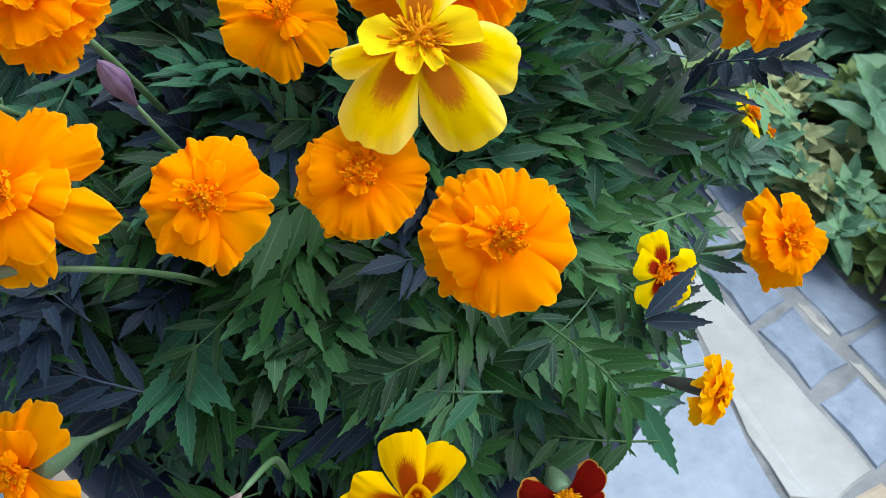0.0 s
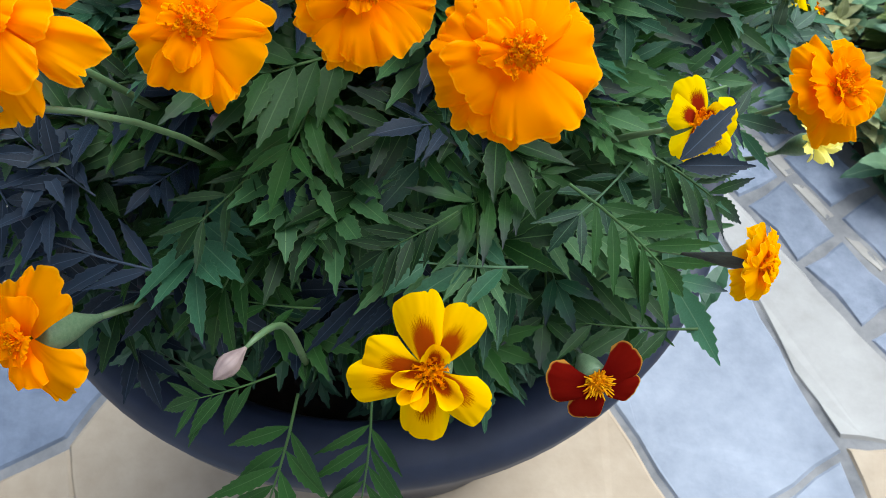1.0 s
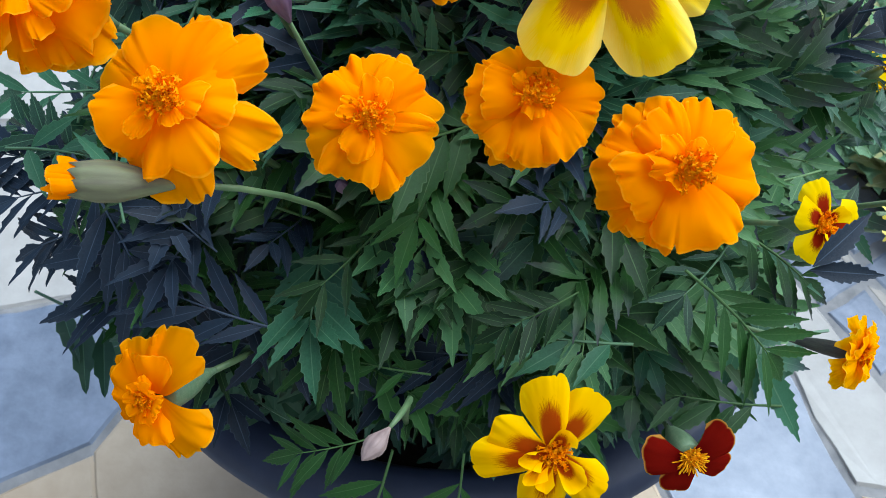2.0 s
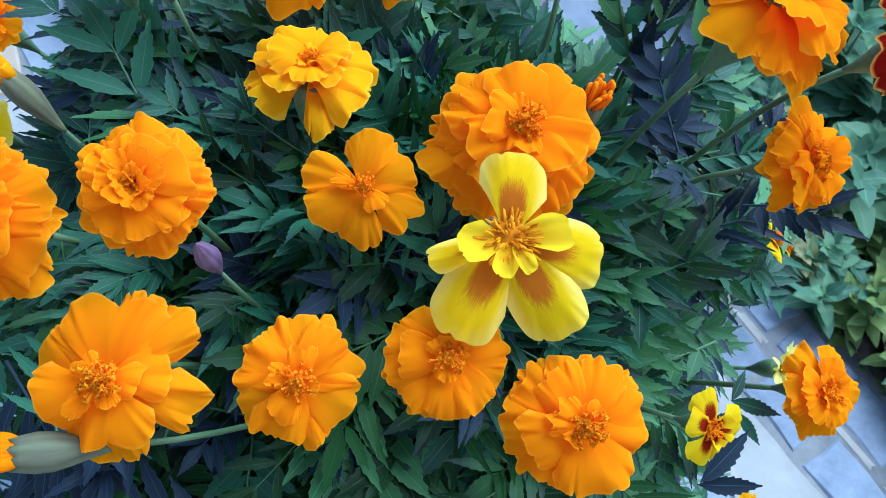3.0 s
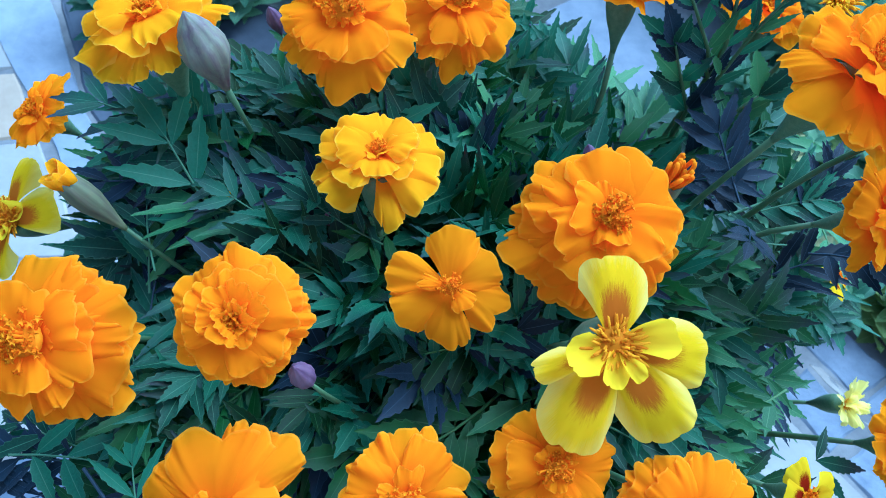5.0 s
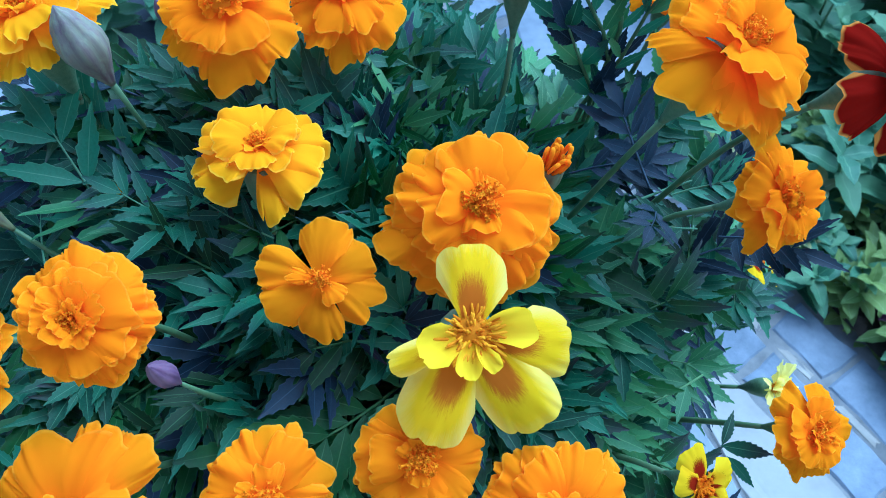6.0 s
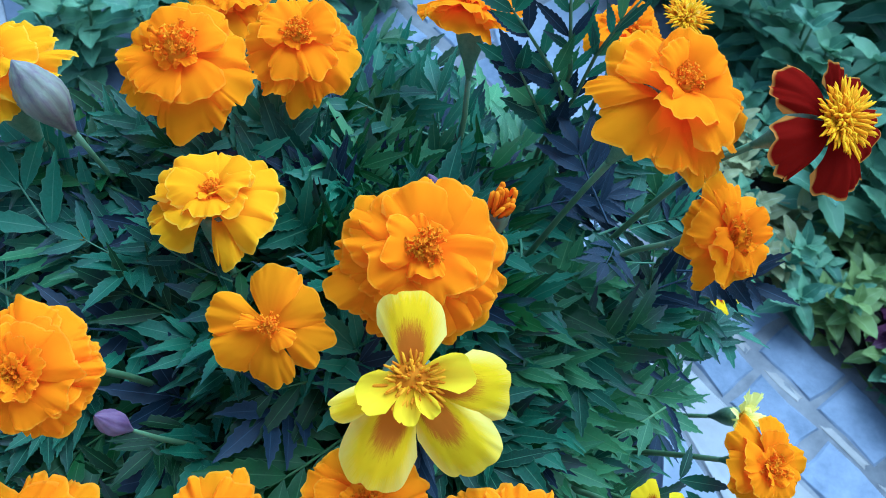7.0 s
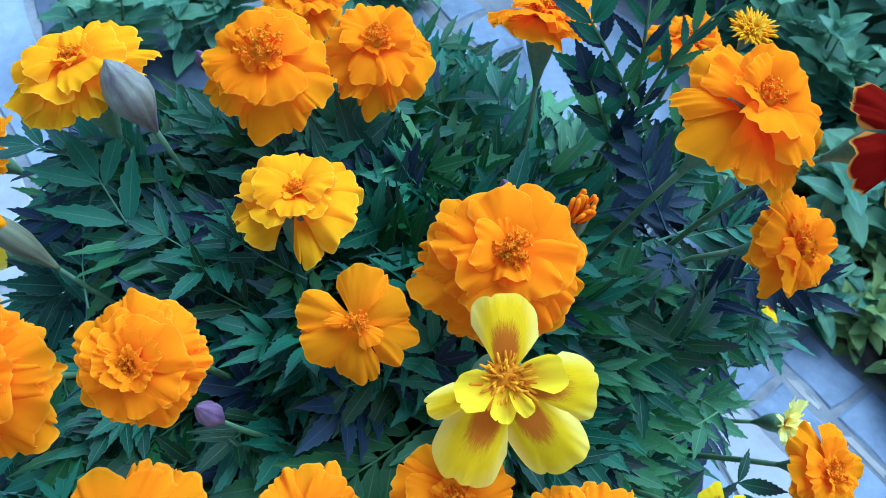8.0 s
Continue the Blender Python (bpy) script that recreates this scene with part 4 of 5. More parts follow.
def bud(place, normal, size, label, mat, open_mat=None, root=None, seed=0, slim=1.0, curled=False, neck=0.06):
    """A closed or half-open bud: a ribbed cup, with the first petals showing where it opens."""
    rng = random.Random(seed)
    m = facing(place, normal)
    head = thing("marigold_bud", m, label, "flower bud", "marigold buds in the pot")
    bm = bmesh.new()
    w = size * 0.17 * slim
    prof = [(0.16 * w, -size), (0.28 * w, -size * 0.90), (0.48 * w, -size * 0.74), (0.76 * w, -size * 0.54), (0.97 * w, -size * 0.36), (w, -size * 0.18), (0.90 * w, -0.05 * size), (0.80 * w, 0.0)]
    if not open_mat:
        prof += [(0.72 * w, size * 0.10), (0.46 * w, size * 0.24), (0.22 * w, size * 0.33), (0.05 * w, size * 0.40)]
    rings = lathe(bm, prof, 40)
    for j, ring in enumerate(rings):
        for k, v in enumerate(ring):
            v.co.xy *= 1.0 + (0.085 if open_mat else 0.15) * (abs(math.cos(k * math.tau / 40 * 4 + 0.25 * j / len(rings))) ** 0.6 - 0.6)
            if open_mat and j == len(rings) - 1:   # pointed teeth round the mouth
                v.co.z += size * 0.10 * abs(math.cos(k * math.tau / 40 * 4)) ** 2
    part("calyx", bm, mat, head)
    if open_mat:
        bm = bmesh.new()
        for i in range(18 if curled else 0):
            a, r = i * 2.4, w * 0.85 * math.sqrt((i + 0.5) / 18)
            out, h = Vector((math.cos(a), math.sin(a), 0)), size * rng.uniform(0.22, 0.40)
            side = Vector((-out.y, out.x, 0)) * rng.uniform(-0.5, 0.5) * w
            tube(bm, bend(out * r * 0.7 - Vector((0, 0, 0.1 * size)), out * r + Vector((0, 0, 0.5 * h)), out * r * 1.1 + side + Vector((0, 0, 1.15 * h)), out * r * 0.7 + side * 2 + Vector((0, 0, h)), 8), [0.12 * w, 0.13 * w, 0.13 * w, 0.14 * w, 0.15 * w, 0.16 * w, 0.16 * w, 0.10 * w], 7)
        if curled:
            part("curled_petals", bm, FLORET, head, "tightly curled orange petals")
        else:
            bm.free()
        for i in range(0 if curled else 11):
            p = Matrix.Rotation(i * math.tau / 11 + rng.uniform(-0.2, 0.2), 4, "Z") @ Matrix.Translation((w * (0.45 if i % 2 else 0.25), 0, -0.1 * size)) @ Matrix.Rotation(-radians(rng.uniform(58, 88)), 4, "Y")
            link_mesh("petal", SPOON[i % 5], open_mat, head, p @ Matrix.Diagonal((size * rng.uniform(0.30, 0.46), size * 0.20, size * 0.34, 1)))
    if root is None:
        d = Vector(place) - CENTRE
        root = CENTRE + Vector((d.x * 0.45, d.y * 0.45, SOIL_Z - 0.01))
    back = m @ Vector((0, 0, -size * 0.97))
    root, n = Vector(root), Vector(normal).normalized()
    lift = Vector((0, 0, min(0.10, 0.5 * (back.z - root.z))))
    inv = m.inverted()
    bm = bmesh.new()
    tube(bm, [inv @ p for p in bend(root, root + lift, back - n * neck, back, 11)], [0.0015 - 0.00005 * i for i in range(10)] + [0.17 * w], 7)
    part("stem", bm, STEM, head)


bud((-0.1125, 0.2460, 0.6150), (-0.15, -0.12, 0.95), 0.0175, "closed purple marigold bud on a pale stalk", BUD, slim=1.3, seed=1)
bud((-0.1505, 0.3820, 0.6220), (-0.25, 0.1, 0.95), 0.0280, "closed purple and green striped marigold bud", STRIPED, seed=2, slim=1.9)
bud((-0.080, 0.127, 0.551), (-0.5, -0.7, 0.2), 0.0095, "small dusty pink marigold bud", ROSE, slim=2.0, seed=3, neck=0.018, root=(-0.071, 0.158, 0.470))
bud((-0.097, 0.229, 0.535), (0.0, -0.3, 0.9), 0.010, "tiny dark red marigold bud deep in the leaves", BUD, slim=1.5, seed=4)
bud((-0.104, 0.334, 0.565), (0.0, -0.2, 0.9), 0.011, "tiny dark marigold bud among the leaves", BUD, slim=1.5, seed=5)
bud((0.0195, 0.3075, 0.6220), (0.15, -0.1, 0.95), 0.030, "half-open marigold bud with curled orange petals", CUP, ORANGE, seed=6, slim=1.1, curled=True)
bud((-0.203, 0.340, 0.586), (-0.52, 0.22, 0.75), 0.029, "half-open orange marigold bud leaning outwards", CUP, GOLD, seed=7, slim=1.15)
bud((-0.161, 0.188, 0.597), (-0.95, -0.15, 0.25), 0.027, "half-open orange marigold bud with a green and brown calyx", CUP, ORANGE, seed=8, slim=1.3)
marigold((0.121, 0.404, 0.617), (0.05, -0.1, 1.0), 0.022, [(8, 0.36, 0.14, 60, 0.0, 0.05, INNER)], YELLOW, "bushy yellow marigold head without broad petals", 0.5, LEMON, 60, spiky=True)

bud((-0.147, 0.346, 0.566), (-0.1, 0.2, 0.95), 0.009, "tiny yellow-green marigold bud just breaking open", CALYX, YELLOW, slim=1.8, seed=9)
bud((-0.125, 0.414, 0.602), (-0.2, -0.1, 0.95), 0.013, "small dark purple marigold bud between orange flowers", BUD, slim=1.5, seed=10)
bud((0.000, 0.336, 0.602), (-0.3, 0.2, 0.9), 0.012, "small dark purple marigold bud behind a big orange flower", BUD, slim=1.6, seed=11)

# ---- marigold plants: stems and feathered leaves ----
DOME = Vector((-0.030, 0.345, 0))


def reach_at(a):
    """How far the leaves spread from the middle of the plants, by compass angle: short over the pot's front lip."""
    front, back = max(0.0, -math.sin(a)), max(0.0, math.sin(a))
    return 0.215 - 0.018 * front - 0.030 * front * max(0.0, math.cos(a)) ** 0.5 + 0.015 * math.sin(5 * a + 1) + 0.022 * max(0.0, math.cos(a - 3.62)) ** 6 - 0.070 * back ** 2 - 0.012 * max(0.0, math.cos(a - 0.15)) ** 4 - 0.015 * max(0.0, math.cos(a - 2.60)) ** 6


def canopy(x, y):
    """Height of the leaf canopy over the plan."""
    dx, dy = x - DOME.x, y - DOME.y
    r = math.hypot(dx, dy) / (reach_at(math.atan2(dy, dx)) * 1.12)
    clump = noise.noise(Vector((x * 16, y * 16, 3.3))) + 0.5 * noise.noise(Vector((x * 37, y * 37, 8.1)))
    return 0.425 + 0.155 * max(0.0, 1 - r ** (2.4 if dy < 0 else 4.0)) - 0.03 * max(0.0, r - 0.9) + 0.028 * clump - 0.040 * math.exp(-((x - 0.055) / 0.07) ** 2 - ((y - 0.405) / 0.055) ** 2)


def leaf_pose(rng, depth=1.0, most=1.0):
    """A leaf whose tip lies at the canopy and which points outwards and up."""
    a, slope = rng.uniform(0, math.tau), math.sqrt(rng.uniform(0.0, 1.0)) * most
    r = slope * reach_at(a)
    tip = Vector((DOME.x + r * math.cos(a), DOME.y + r * math.sin(a), 0))
    tip.z = SOIL_Z + 0.03 + (canopy(tip.x, tip.y) - SOIL_Z - 0.03) * depth + rng.uniform(-0.040, 0.012)
    a += rng.gauss(0, 0.8)
    d = Vector((math.cos(a) * (0.3 + 0.7 * slope), math.sin(a) * (0.3 + 0.7 * slope), 0.8 - 0.75 * slope + rng.uniform(-0.3, 0.3))).normalized()
    size = rng.uniform(0.038, 0.074)
    side = d.cross(Vector((rng.uniform(-0.4, 0.4), rng.uniform(-0.6, 0.15), 1))).normalized()
    turn = Matrix((d, -side, side.cross(d))).transposed().to_4x4()
    return Matrix.Translation(tip - d * size * 0.9) @ turn @ Matrix.Scale(size, 4), tip


PLANTS = []
rng = random.Random(77)
for i in range(6):
    a = i * math.tau / 6 + 0.3
    base = CENTRE + Vector((0.095 * math.cos(a), 0.095 * math.sin(a), SOIL_Z - 0.005))
    plant = thing("marigold_plant", base, "bushy marigold plant with dark green feathered leaves, rooted in the pot", "plant", "marigold plants in the pot")
    PLANTS.append((plant, base))
    bm = bmesh.new()
    for k in range(5):
        b = a + rng.uniform(-1.2, 1.2)
        out = Vector((math.cos(b), math.sin(b), 0)) * rng.uniform(0.01, 0.07)
        top = canopy(base.x + out.x, base.y + out.y) - base.z - 0.035
        tube(bm, bend((0, 0, 0), (0, 0, 0.06), out + Vector((0, 0, top * 0.6)), out * 1.2 + Vector((0, 0, top)), 8), [0.0032 - 0.00025 * j for j in range(8)], 6)
    part("main_stem", bm, STEM, plant)
for i in range(1900):
    m, tip = leaf_pose(rng)
    if any((tip - p).length < 0.64 * w or any((tip.lerp(m.translation, f) - p).length < 0.50 * w for f in (0.25, 0.5, 0.75, 1.0)) for p, w in HEADS):
        continue   # no leaf grows through a flower
    if noise.noise(tip * 27) + 0.4 * noise.noise(tip * 60) < -0.16:
        continue   # gaps between the clumps of leaves
    if (-0.01 < tip.x < 0.13 and tip.y > 0.392 and i % 4) or (tip.x > 0.11 and tip.y > 0.36 and i % 5 < 2) or (tip.x > 0.125 and tip.y > 0.24 and i % 5 < 2):
        continue   # thin growth at the back
    if (tip.y < 0.23 and tip.z < 0.515 and i % 9 < (6 if tip.z < 0.49 else 4)) or (tip.x > 0.085 and tip.y > 0.25 and i % 9 < 5):
        continue   # sparse over the pot's front lip and on the outer side
    plant, base = min(PLANTS, key=lambda p: (p[1].xy - m.translation.xy).length)
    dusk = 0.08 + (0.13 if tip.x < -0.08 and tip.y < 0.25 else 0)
    # light and shade by colour: paler leaves to the right, darker low in front
    mat = DUSK if rng.random() < dusk else (FRESH_LIT if rng.random() < (0.50 if tip.x > 0.04 else 0.03 if tip.x < -0.09 else 0.08) else MOSS_SHADE if tip.y < (0.265 if tip.x < -0.05 else 0.24) and tip.z < (0.60 if tip.x < -0.05 else 0.545) and rng.random() < 0.75 or rng.random() < 0.25 else LEAF)
    shape = rng.choice(FINE_LEAVES if rng.random() < 0.12 else LEAVES)
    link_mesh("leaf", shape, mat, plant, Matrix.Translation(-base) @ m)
for base, tip, shape in ((( -0.076, 0.150, 0.455), (-0.098, 0.095, 0.415), 1), ((-0.046, 0.150, 0.452), (-0.055, 0.098, 0.412), 2), ((-0.080, 0.150, 0.480), (-0.124, 0.142, 0.468), 1),
                         ((0.030, 0.200, 0.530), (0.075, 0.168, 0.505), 2), ((0.060, 0.235, 0.505), (0.112, 0.215, 0.480), 1), ((-0.010, 0.190, 0.530), (-0.045, 0.172, 0.528), 0)):
    base, tip = Vector(base), Vector(tip)
    d = (tip - base).normalized()
    side = d.cross(Vector((0, -0.3, 1))).normalized()
    plant, foot = min(PLANTS, key=lambda p: (p[1].xy - base.xy).length)
    link_mesh("leaf", LEAVES[3 * shape + 2], MOSS_SHADE, plant, Matrix.Translation(base - foot) @ Matrix((d, -side, side.cross(d))).transposed().to_4x4() @ Matrix.Scale((tip - base).length * 0.92, 4))
for base, tip in (((0.0565, 0.184, 0.566), (0.077, 0.200, 0.575)), ((0.0565, 0.184, 0.564), (0.081, 0.182, 0.566))):   # dark leaves across the small yellow flower
    base, tip = Vector(base), Vector(tip)
    d = (tip - base).normalized()
    side = d.cross(Vector((0, -0.5, 1))).normalized()
    plant, foot = PLANTS[5]
    link_mesh("leaf", BLADE, DUSK, plant, Matrix.Translation(base - foot) @ Matrix((d, -side, side.cross(d))).transposed().to_4x4() @ Matrix.Scale((tip - base).length, 4))


def grow(shape, mat, base, tip, tilt=-0.3):
    """One leaf from base to tip on the plant that roots nearest."""
    base, tip = Vector(base), Vector(tip)
    d = (tip - base).normalized()
    side = d.cross(Vector((0, tilt, 1))).normalized()
    plant, foot = min(PLANTS, key=lambda p: (p[1].xy - base.xy).length)
    return link_mesh("leaf", shape, mat, plant, Matrix.Translation(base - foot) @ Matrix((d, -side, side.cross(d))).transposed().to_4x4() @ Matrix.Scale((tip - base).length, 4))


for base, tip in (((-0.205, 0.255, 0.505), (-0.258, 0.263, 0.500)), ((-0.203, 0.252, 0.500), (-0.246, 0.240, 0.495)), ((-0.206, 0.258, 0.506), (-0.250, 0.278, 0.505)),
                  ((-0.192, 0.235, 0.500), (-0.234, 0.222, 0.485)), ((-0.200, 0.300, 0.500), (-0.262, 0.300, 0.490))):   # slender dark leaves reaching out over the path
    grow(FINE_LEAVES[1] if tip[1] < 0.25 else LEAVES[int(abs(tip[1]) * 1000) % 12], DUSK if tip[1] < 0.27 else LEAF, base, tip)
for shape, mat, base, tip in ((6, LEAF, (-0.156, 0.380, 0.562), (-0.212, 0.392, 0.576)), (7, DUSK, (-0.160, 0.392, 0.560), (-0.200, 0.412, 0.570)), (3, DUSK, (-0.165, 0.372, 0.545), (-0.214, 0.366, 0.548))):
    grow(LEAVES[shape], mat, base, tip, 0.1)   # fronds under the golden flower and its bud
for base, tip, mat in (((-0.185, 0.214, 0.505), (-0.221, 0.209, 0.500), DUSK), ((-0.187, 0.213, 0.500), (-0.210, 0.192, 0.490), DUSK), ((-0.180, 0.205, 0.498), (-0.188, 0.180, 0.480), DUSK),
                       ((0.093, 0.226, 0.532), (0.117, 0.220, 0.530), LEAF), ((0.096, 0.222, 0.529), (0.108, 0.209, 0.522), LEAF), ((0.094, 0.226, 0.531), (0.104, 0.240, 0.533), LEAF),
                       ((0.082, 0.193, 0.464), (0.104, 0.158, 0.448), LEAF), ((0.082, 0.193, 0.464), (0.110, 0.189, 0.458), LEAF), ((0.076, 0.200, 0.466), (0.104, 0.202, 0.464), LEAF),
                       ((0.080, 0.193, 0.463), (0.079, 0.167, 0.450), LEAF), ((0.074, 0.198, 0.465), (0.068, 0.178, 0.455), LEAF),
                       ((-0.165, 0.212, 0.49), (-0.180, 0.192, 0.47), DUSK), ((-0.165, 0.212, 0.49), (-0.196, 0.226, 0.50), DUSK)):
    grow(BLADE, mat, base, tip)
bm = bmesh.new()
tube(bm, [Vector(p) - PLANTS[5][1] for p in ((0.050, 0.225, 0.470), (0.066, 0.208, 0.469), (0.082, 0.193, 0.464))], [0.0009, 0.0008, 0.0005], 5)
part("leaf_rib", bm, STEM, PLANTS[5][0])
for i in range(9):   # navy leaves under the red flower
    b, hub = i * 1.05, Vector(((0.090, 0.338, 0.550), (0.112, 0.322, 0.545))[i % 2])
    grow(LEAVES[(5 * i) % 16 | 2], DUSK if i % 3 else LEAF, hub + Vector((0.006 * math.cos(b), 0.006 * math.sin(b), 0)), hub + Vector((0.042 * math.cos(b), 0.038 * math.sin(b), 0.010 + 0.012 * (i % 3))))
# tall arching shoots at the back of the pot, each with toothed leaflets to both sides and a fan of them at its end
for i, (pts, step, broad) in enumerate((
        ([(0.070, 0.385, 0.480), (0.079, 0.380, 0.535), (0.085, 0.380, 0.570), (0.093, 0.380, 0.583)], 0.015, 0.36),
        ([(0.058, 0.390, 0.480), (0.060, 0.382, 0.566), (0.069, 0.380, 0.597), (0.073, 0.380, 0.622), (0.079, 0.380, 0.640), (0.087, 0.380, 0.655)], 0.0125, 0.22),
        ([(0.068, 0.392, 0.500), (0.065, 0.382, 0.593), (0.057, 0.380, 0.613), (0.042, 0.380, 0.637), (0.034, 0.380, 0.649)], 0.0125, 0.27),
        ([(0.066, 0.390, 0.490), (0.062, 0.380, 0.574), (0.052, 0.380, 0.594), (0.042, 0.380, 0.615)], 0.0145, 0.33),
        ([(0.066, 0.390, 0.520), (0.064, 0.380, 0.614), (0.060, 0.380, 0.633), (0.055, 0.380, 0.659)], 0.0130, 0.22))):
    plant, foot = PLANTS[0]
    pts = [Vector(p) for p in pts]
    bm = bmesh.new()
    tube(bm, [p - foot for p in pts], [0.0013 - 0.0010 * j / len(pts) for j in range(len(pts))], 6)
    part("shoot", bm, STEM, plant)
    along = [(p + (q - p) * f, (q - p).normalized()) for p, q in zip(pts[1:], pts[2:]) for f in (step * j / (q - p).length for j in range(int((q - p).length / step) + 1))]
    for j, (p, d) in enumerate(along + [(pts[-1], (pts[-1] - pts[-2]).normalized())]):
        last = j == len(along)
        for side in ((1, -1, 0) if last else (1, -1)):
            out = Vector((0.9 * side, -0.25 * side * (-1) ** j, 0.1))
            way = (d + out * rng.uniform(0.45, 0.95)).normalized()
            if rng.random() < 0.25:
                continue
            grow(BLADES[0 if broad < 0.25 else 1 if broad < 0.3 else 2], DUSK if rng.random() < 0.22 else FRESH_LIT if rng.random() < 0.3 else LEAF, p, p + way * rng.uniform(0.018, 0.026), -0.9)
bm = bmesh.new()
uv = bm.loops.layers.uv.new("UVMap")
for i in range(900):
    m, tip = leaf_pose(rng, rng.uniform(0.25, 0.70), 0.95)
    if (tip.x > -0.02 and tip.y > 0.39) or (tip.x > 0.09 and tip.y > 0.27 and i % 3):
        continue
    leaf_into(bm, uv, m, rng, 3 + i % 3, 0.28, 4)
tagged(part("marigold_foliage", bm, UNDER, None, "", None, False), "dense shaded mass of marigold leaves inside the plants", "foliage", kind="stuff")


# ---- the planted bed beyond the path ----
def broad_leaf(bm, uv, m, length, width, droop, rng):
    """An oval leaf with a pointed tip and raised veins."""
    nv, nu = 8, 4
    grid, tex = [], {}
    for j in range(nv + 1):
        v = j / nv
        w = 0.5 * width * math.sin(math.pi * (0.03 + 0.97 * v) ** 0.75) ** 0.8
        row = []
        for i in range(nu + 1):
            u = 2 * i / nu - 1
            tooth = 1 + 0.07 * (j % 2) * abs(u)
            p = bm.verts.new(m @ Vector((length * v, u * w * tooth, -droop * length * v * v + 0.3 * abs(u) * w + 0.02 * length * math.sin(v * 16 + u))))
            tex[p] = (abs(u), v)
            row.append(p)
        grid.append(row)
    for a, b in zip(grid, grid[1:]):
        for i in range(nu):
            f = bm.faces.new((a[i], b[i], b[i + 1], a[i + 1])[::-1])
            for loop in f.loops:
                loop[uv].uv = tex[loop.vert]


def broad_shape(seed):
    rng = random.Random(seed)
    bm = bmesh.new()
    broad_leaf(bm, bm.loops.layers.uv.new("UVMap"), Matrix.Identity(4), 1.0, rng.uniform(0.42, 0.6), rng.uniform(0.1, 0.4), rng)
    return finish("leaf", bm)


BROADS = [broad_shape(400 + i) for i in range(5)]


def leafy_plant(name, place, height, spread, tiers, size, mat, label, seed, per=2, shoots=5, category="plant"):
    """A plant of upright shoots with leaves in tiers."""
    rng = random.Random(seed)
    ob = thing(name, place, label, category, "plants of the garden bed")
    for s in range(shoots):
        a = rng.uniform(0, 6.28)
        out = Vector((math.cos(a), math.sin(a), 0)) * spread * math.sqrt(rng.random())
        top = out + Vector((0, 0, height * rng.uniform(0.7, 1.1)))
        pts = bend((out.x * 0.4, out.y * 0.4, -0.03), (out.x * 0.5, out.y * 0.5, top.z * 0.4), out * 0.9 + Vector((0, 0, top.z * 0.7)), top, 7)
        bm = bmesh.new()
        tube(bm, pts, [0.004 - 0.0004 * i for i in range(7)], 6)
        stem = part("stem", bm, STEM, ob)
        for t in range(tiers):
            p = pts[0].lerp(pts[-1], 1) if t == tiers - 1 else pts[max(1, int(6 * (t + 1) / tiers))]
            for k in range(per):
                b = t * 1.57 + k * math.tau / per + rng.uniform(-0.3, 0.3)
                lift = radians(rng.uniform(-5, 35) + (25 if t == tiers - 1 else 0))
                sz = size * rng.uniform(0.7, 1.15) * (0.75 if t == tiers - 1 else 1)
                link_mesh("leaf", rng.choice(BROADS), mat, stem, Matrix.Translation(p) @ Matrix.Rotation(b, 4, "Z") @ Matrix.Rotation(-lift, 4, "Y") @ Matrix.Scale(sz, 4))
    return ob


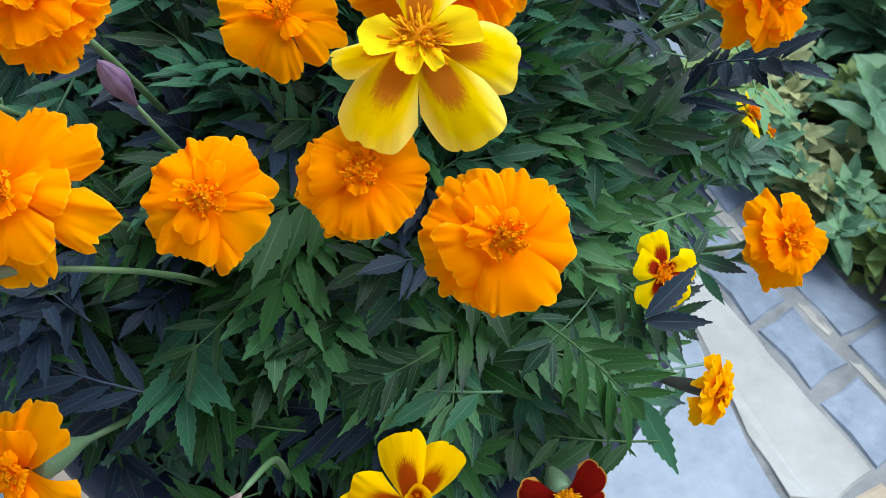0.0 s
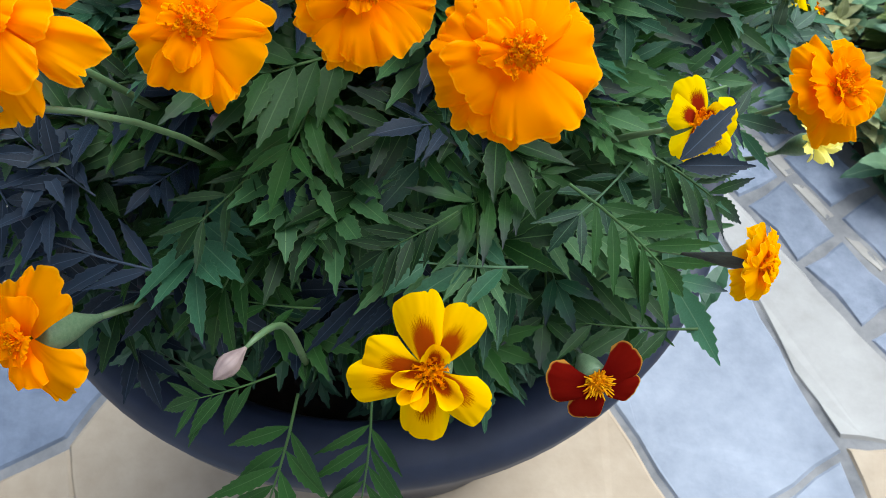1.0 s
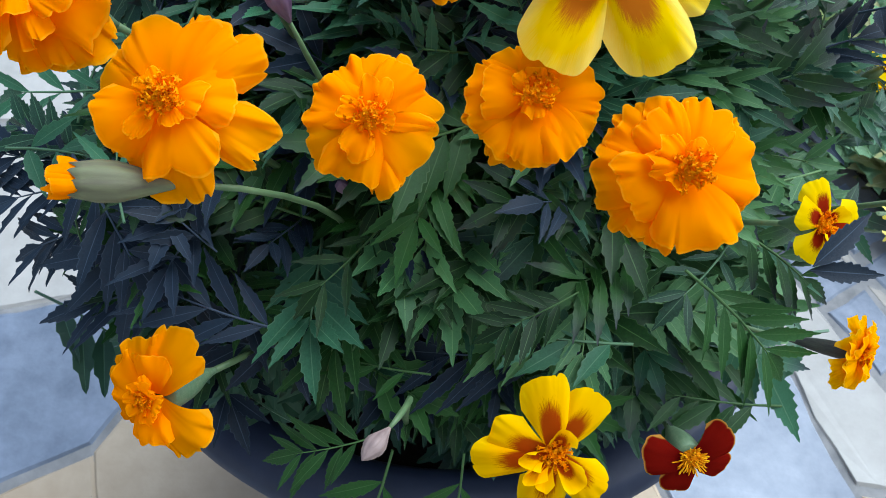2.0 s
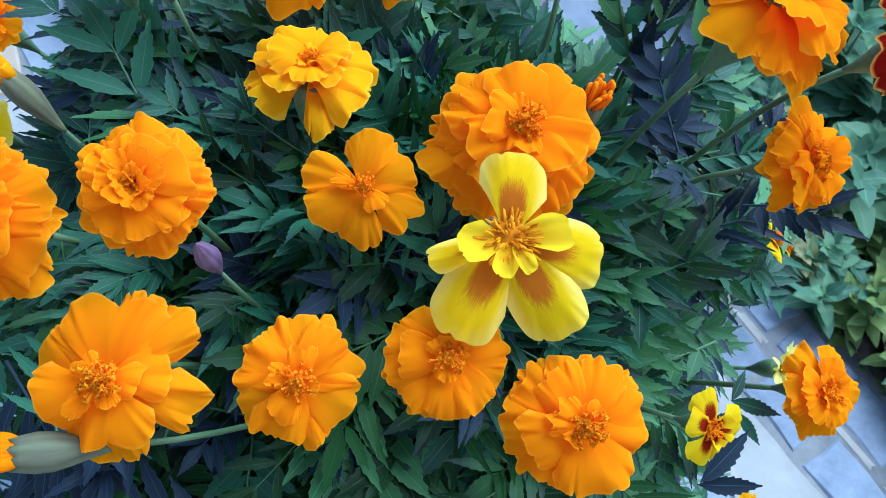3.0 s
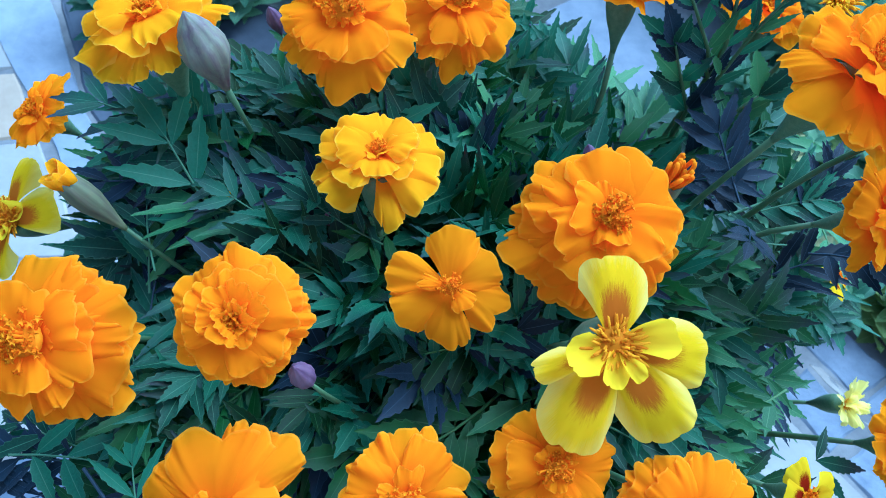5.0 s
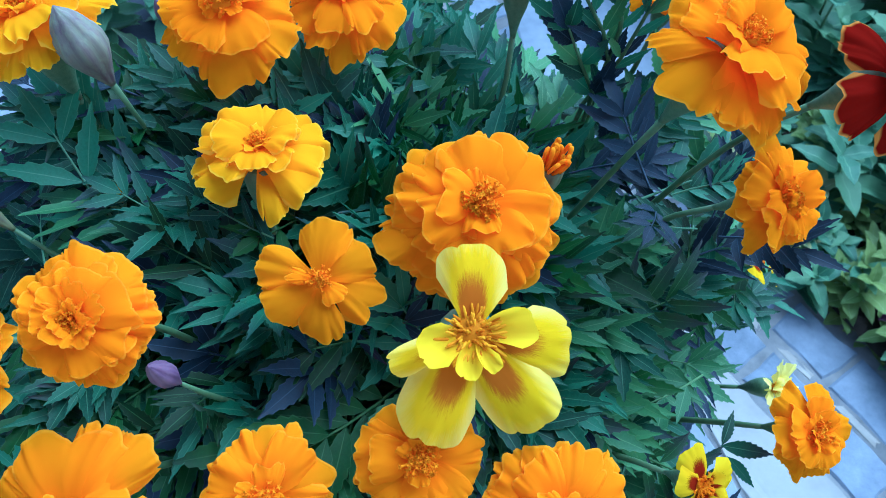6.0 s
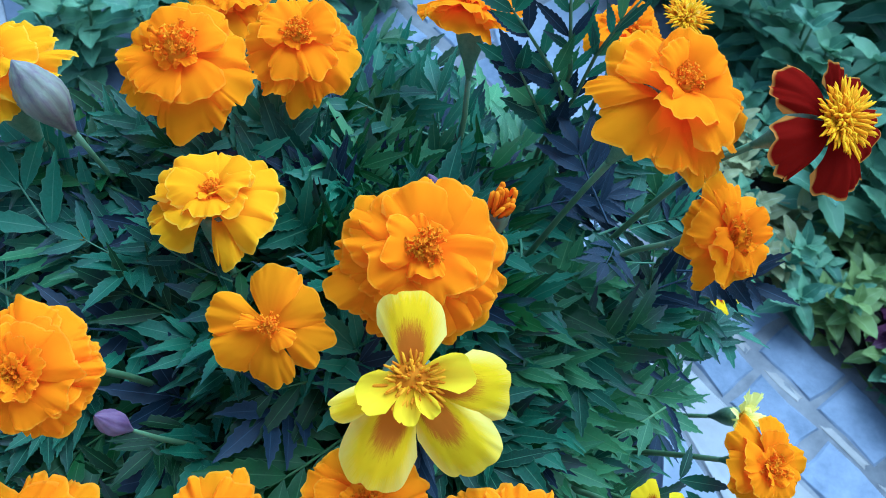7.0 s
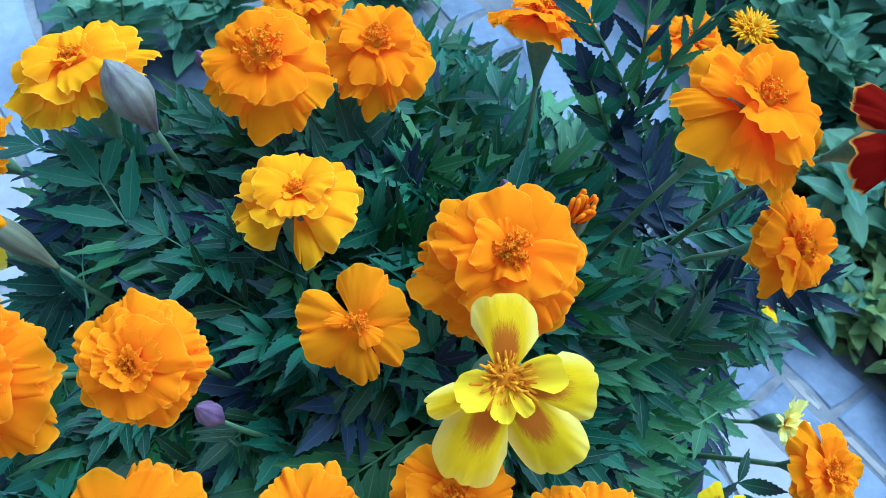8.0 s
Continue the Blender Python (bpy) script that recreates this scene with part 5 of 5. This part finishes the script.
GREEN_BUSH = "leafy green garden perennial with pointed oval leaves, growing in the bed"
rng = random.Random(9)
for i in range(14):
    s, d = -0.85 + 0.10 * i, rng.uniform(0.30, 0.48)
    d = max(d, 0.47) if s < -0.22 else d   # paving reaches further out at the back
    p = CORNER + ALONG * (s - 0.03) + ACROSS * (d - 0.012)
    leafy_plant("garden_perennial", (p.x, p.y, 0), rng.uniform(0.10, 0.20), 0.09, 5, 0.07, MINT, GREEN_BUSH, 20 + i, 3, 6)
for i in range(12):
    s, d = -0.9 + 0.13 * i, rng.uniform(0.55, 0.8)
    p = CORNER + ALONG * (s - 0.03) + ACROSS * (d - 0.012)
    leafy_plant("garden_perennial", (p.x, p.y, 0), rng.uniform(0.22, 0.36), 0.15, 5, 0.10, MINT, GREEN_BUSH, 50 + i, 3, 6)
COLEUS = [(LIME, "small coleus with pale lime-green leaves at the edge of the bed"), (TAN, "low plant with pale dusty leaves at the edge of the bed"),
          (PLUM, "small plum-leaved coleus at the edge of the bed"), (MINT, "small green perennial at the edge of the bed")]
for i, (s, d, k) in enumerate([(0.06, 0.20, 0), (-0.08, 0.21, 1), (0.00, 0.28, 0), (0.12, 0.27, 2), (0.20, 0.20, 0), (-0.18, 0.20, 1), (-0.26, 0.19, 0), (0.30, 0.21, 3), (-0.02, 0.20, 3), (0.14, 0.19, 3), (-0.13, 0.19, 3), (-0.22, 0.25, 1),
                               (-0.12, 0.33, 0), (-0.30, 0.34, 3), (0.40, 0.22, 0), (-0.22, 0.30, 3), (0.08, 0.37, 3)]):
    p = CORNER + ALONG * (s - 0.03) + ACROSS * (d - 0.012)
    leafy_plant("coleus", (p.x + 0.004, p.y, 0), 0.06, 0.055, 4, 0.045, COLEUS[k][0], COLEUS[k][1], 80 + i, 4, 6)
for i, (x, y) in enumerate([(-0.40, 1.02), (-0.27, 1.08), (-0.10, 1.10), (0.02, 1.16)]):
    leafy_plant("garden_perennial", (x, y, 0), 0.12, 0.07, 4, 0.07, MINT, "low leafy green plant beyond the path", 120 + i, 4, 5)

# plain unseen wall added behind the camera to cut sky light from the front
bm = bmesh.new()
bmesh.ops.create_cube(bm, size=1.0)
WALL = plain_material("pale render", (0.40, 0.38, 0.34), (0.52, 0.50, 0.46), 6, 0.9, 0.3, 0.002)
wall = link_mesh("wall_south", finish("wall_south", bm, False), WALL, None, Matrix.Translation((0, -1.7, 1.4)) @ Matrix.Diagonal((8, 0.2, 2.85, 1)))
tagged(wall, "unseen plain pale wall added behind the camera to cut light from the front", "wall", kind="structure")
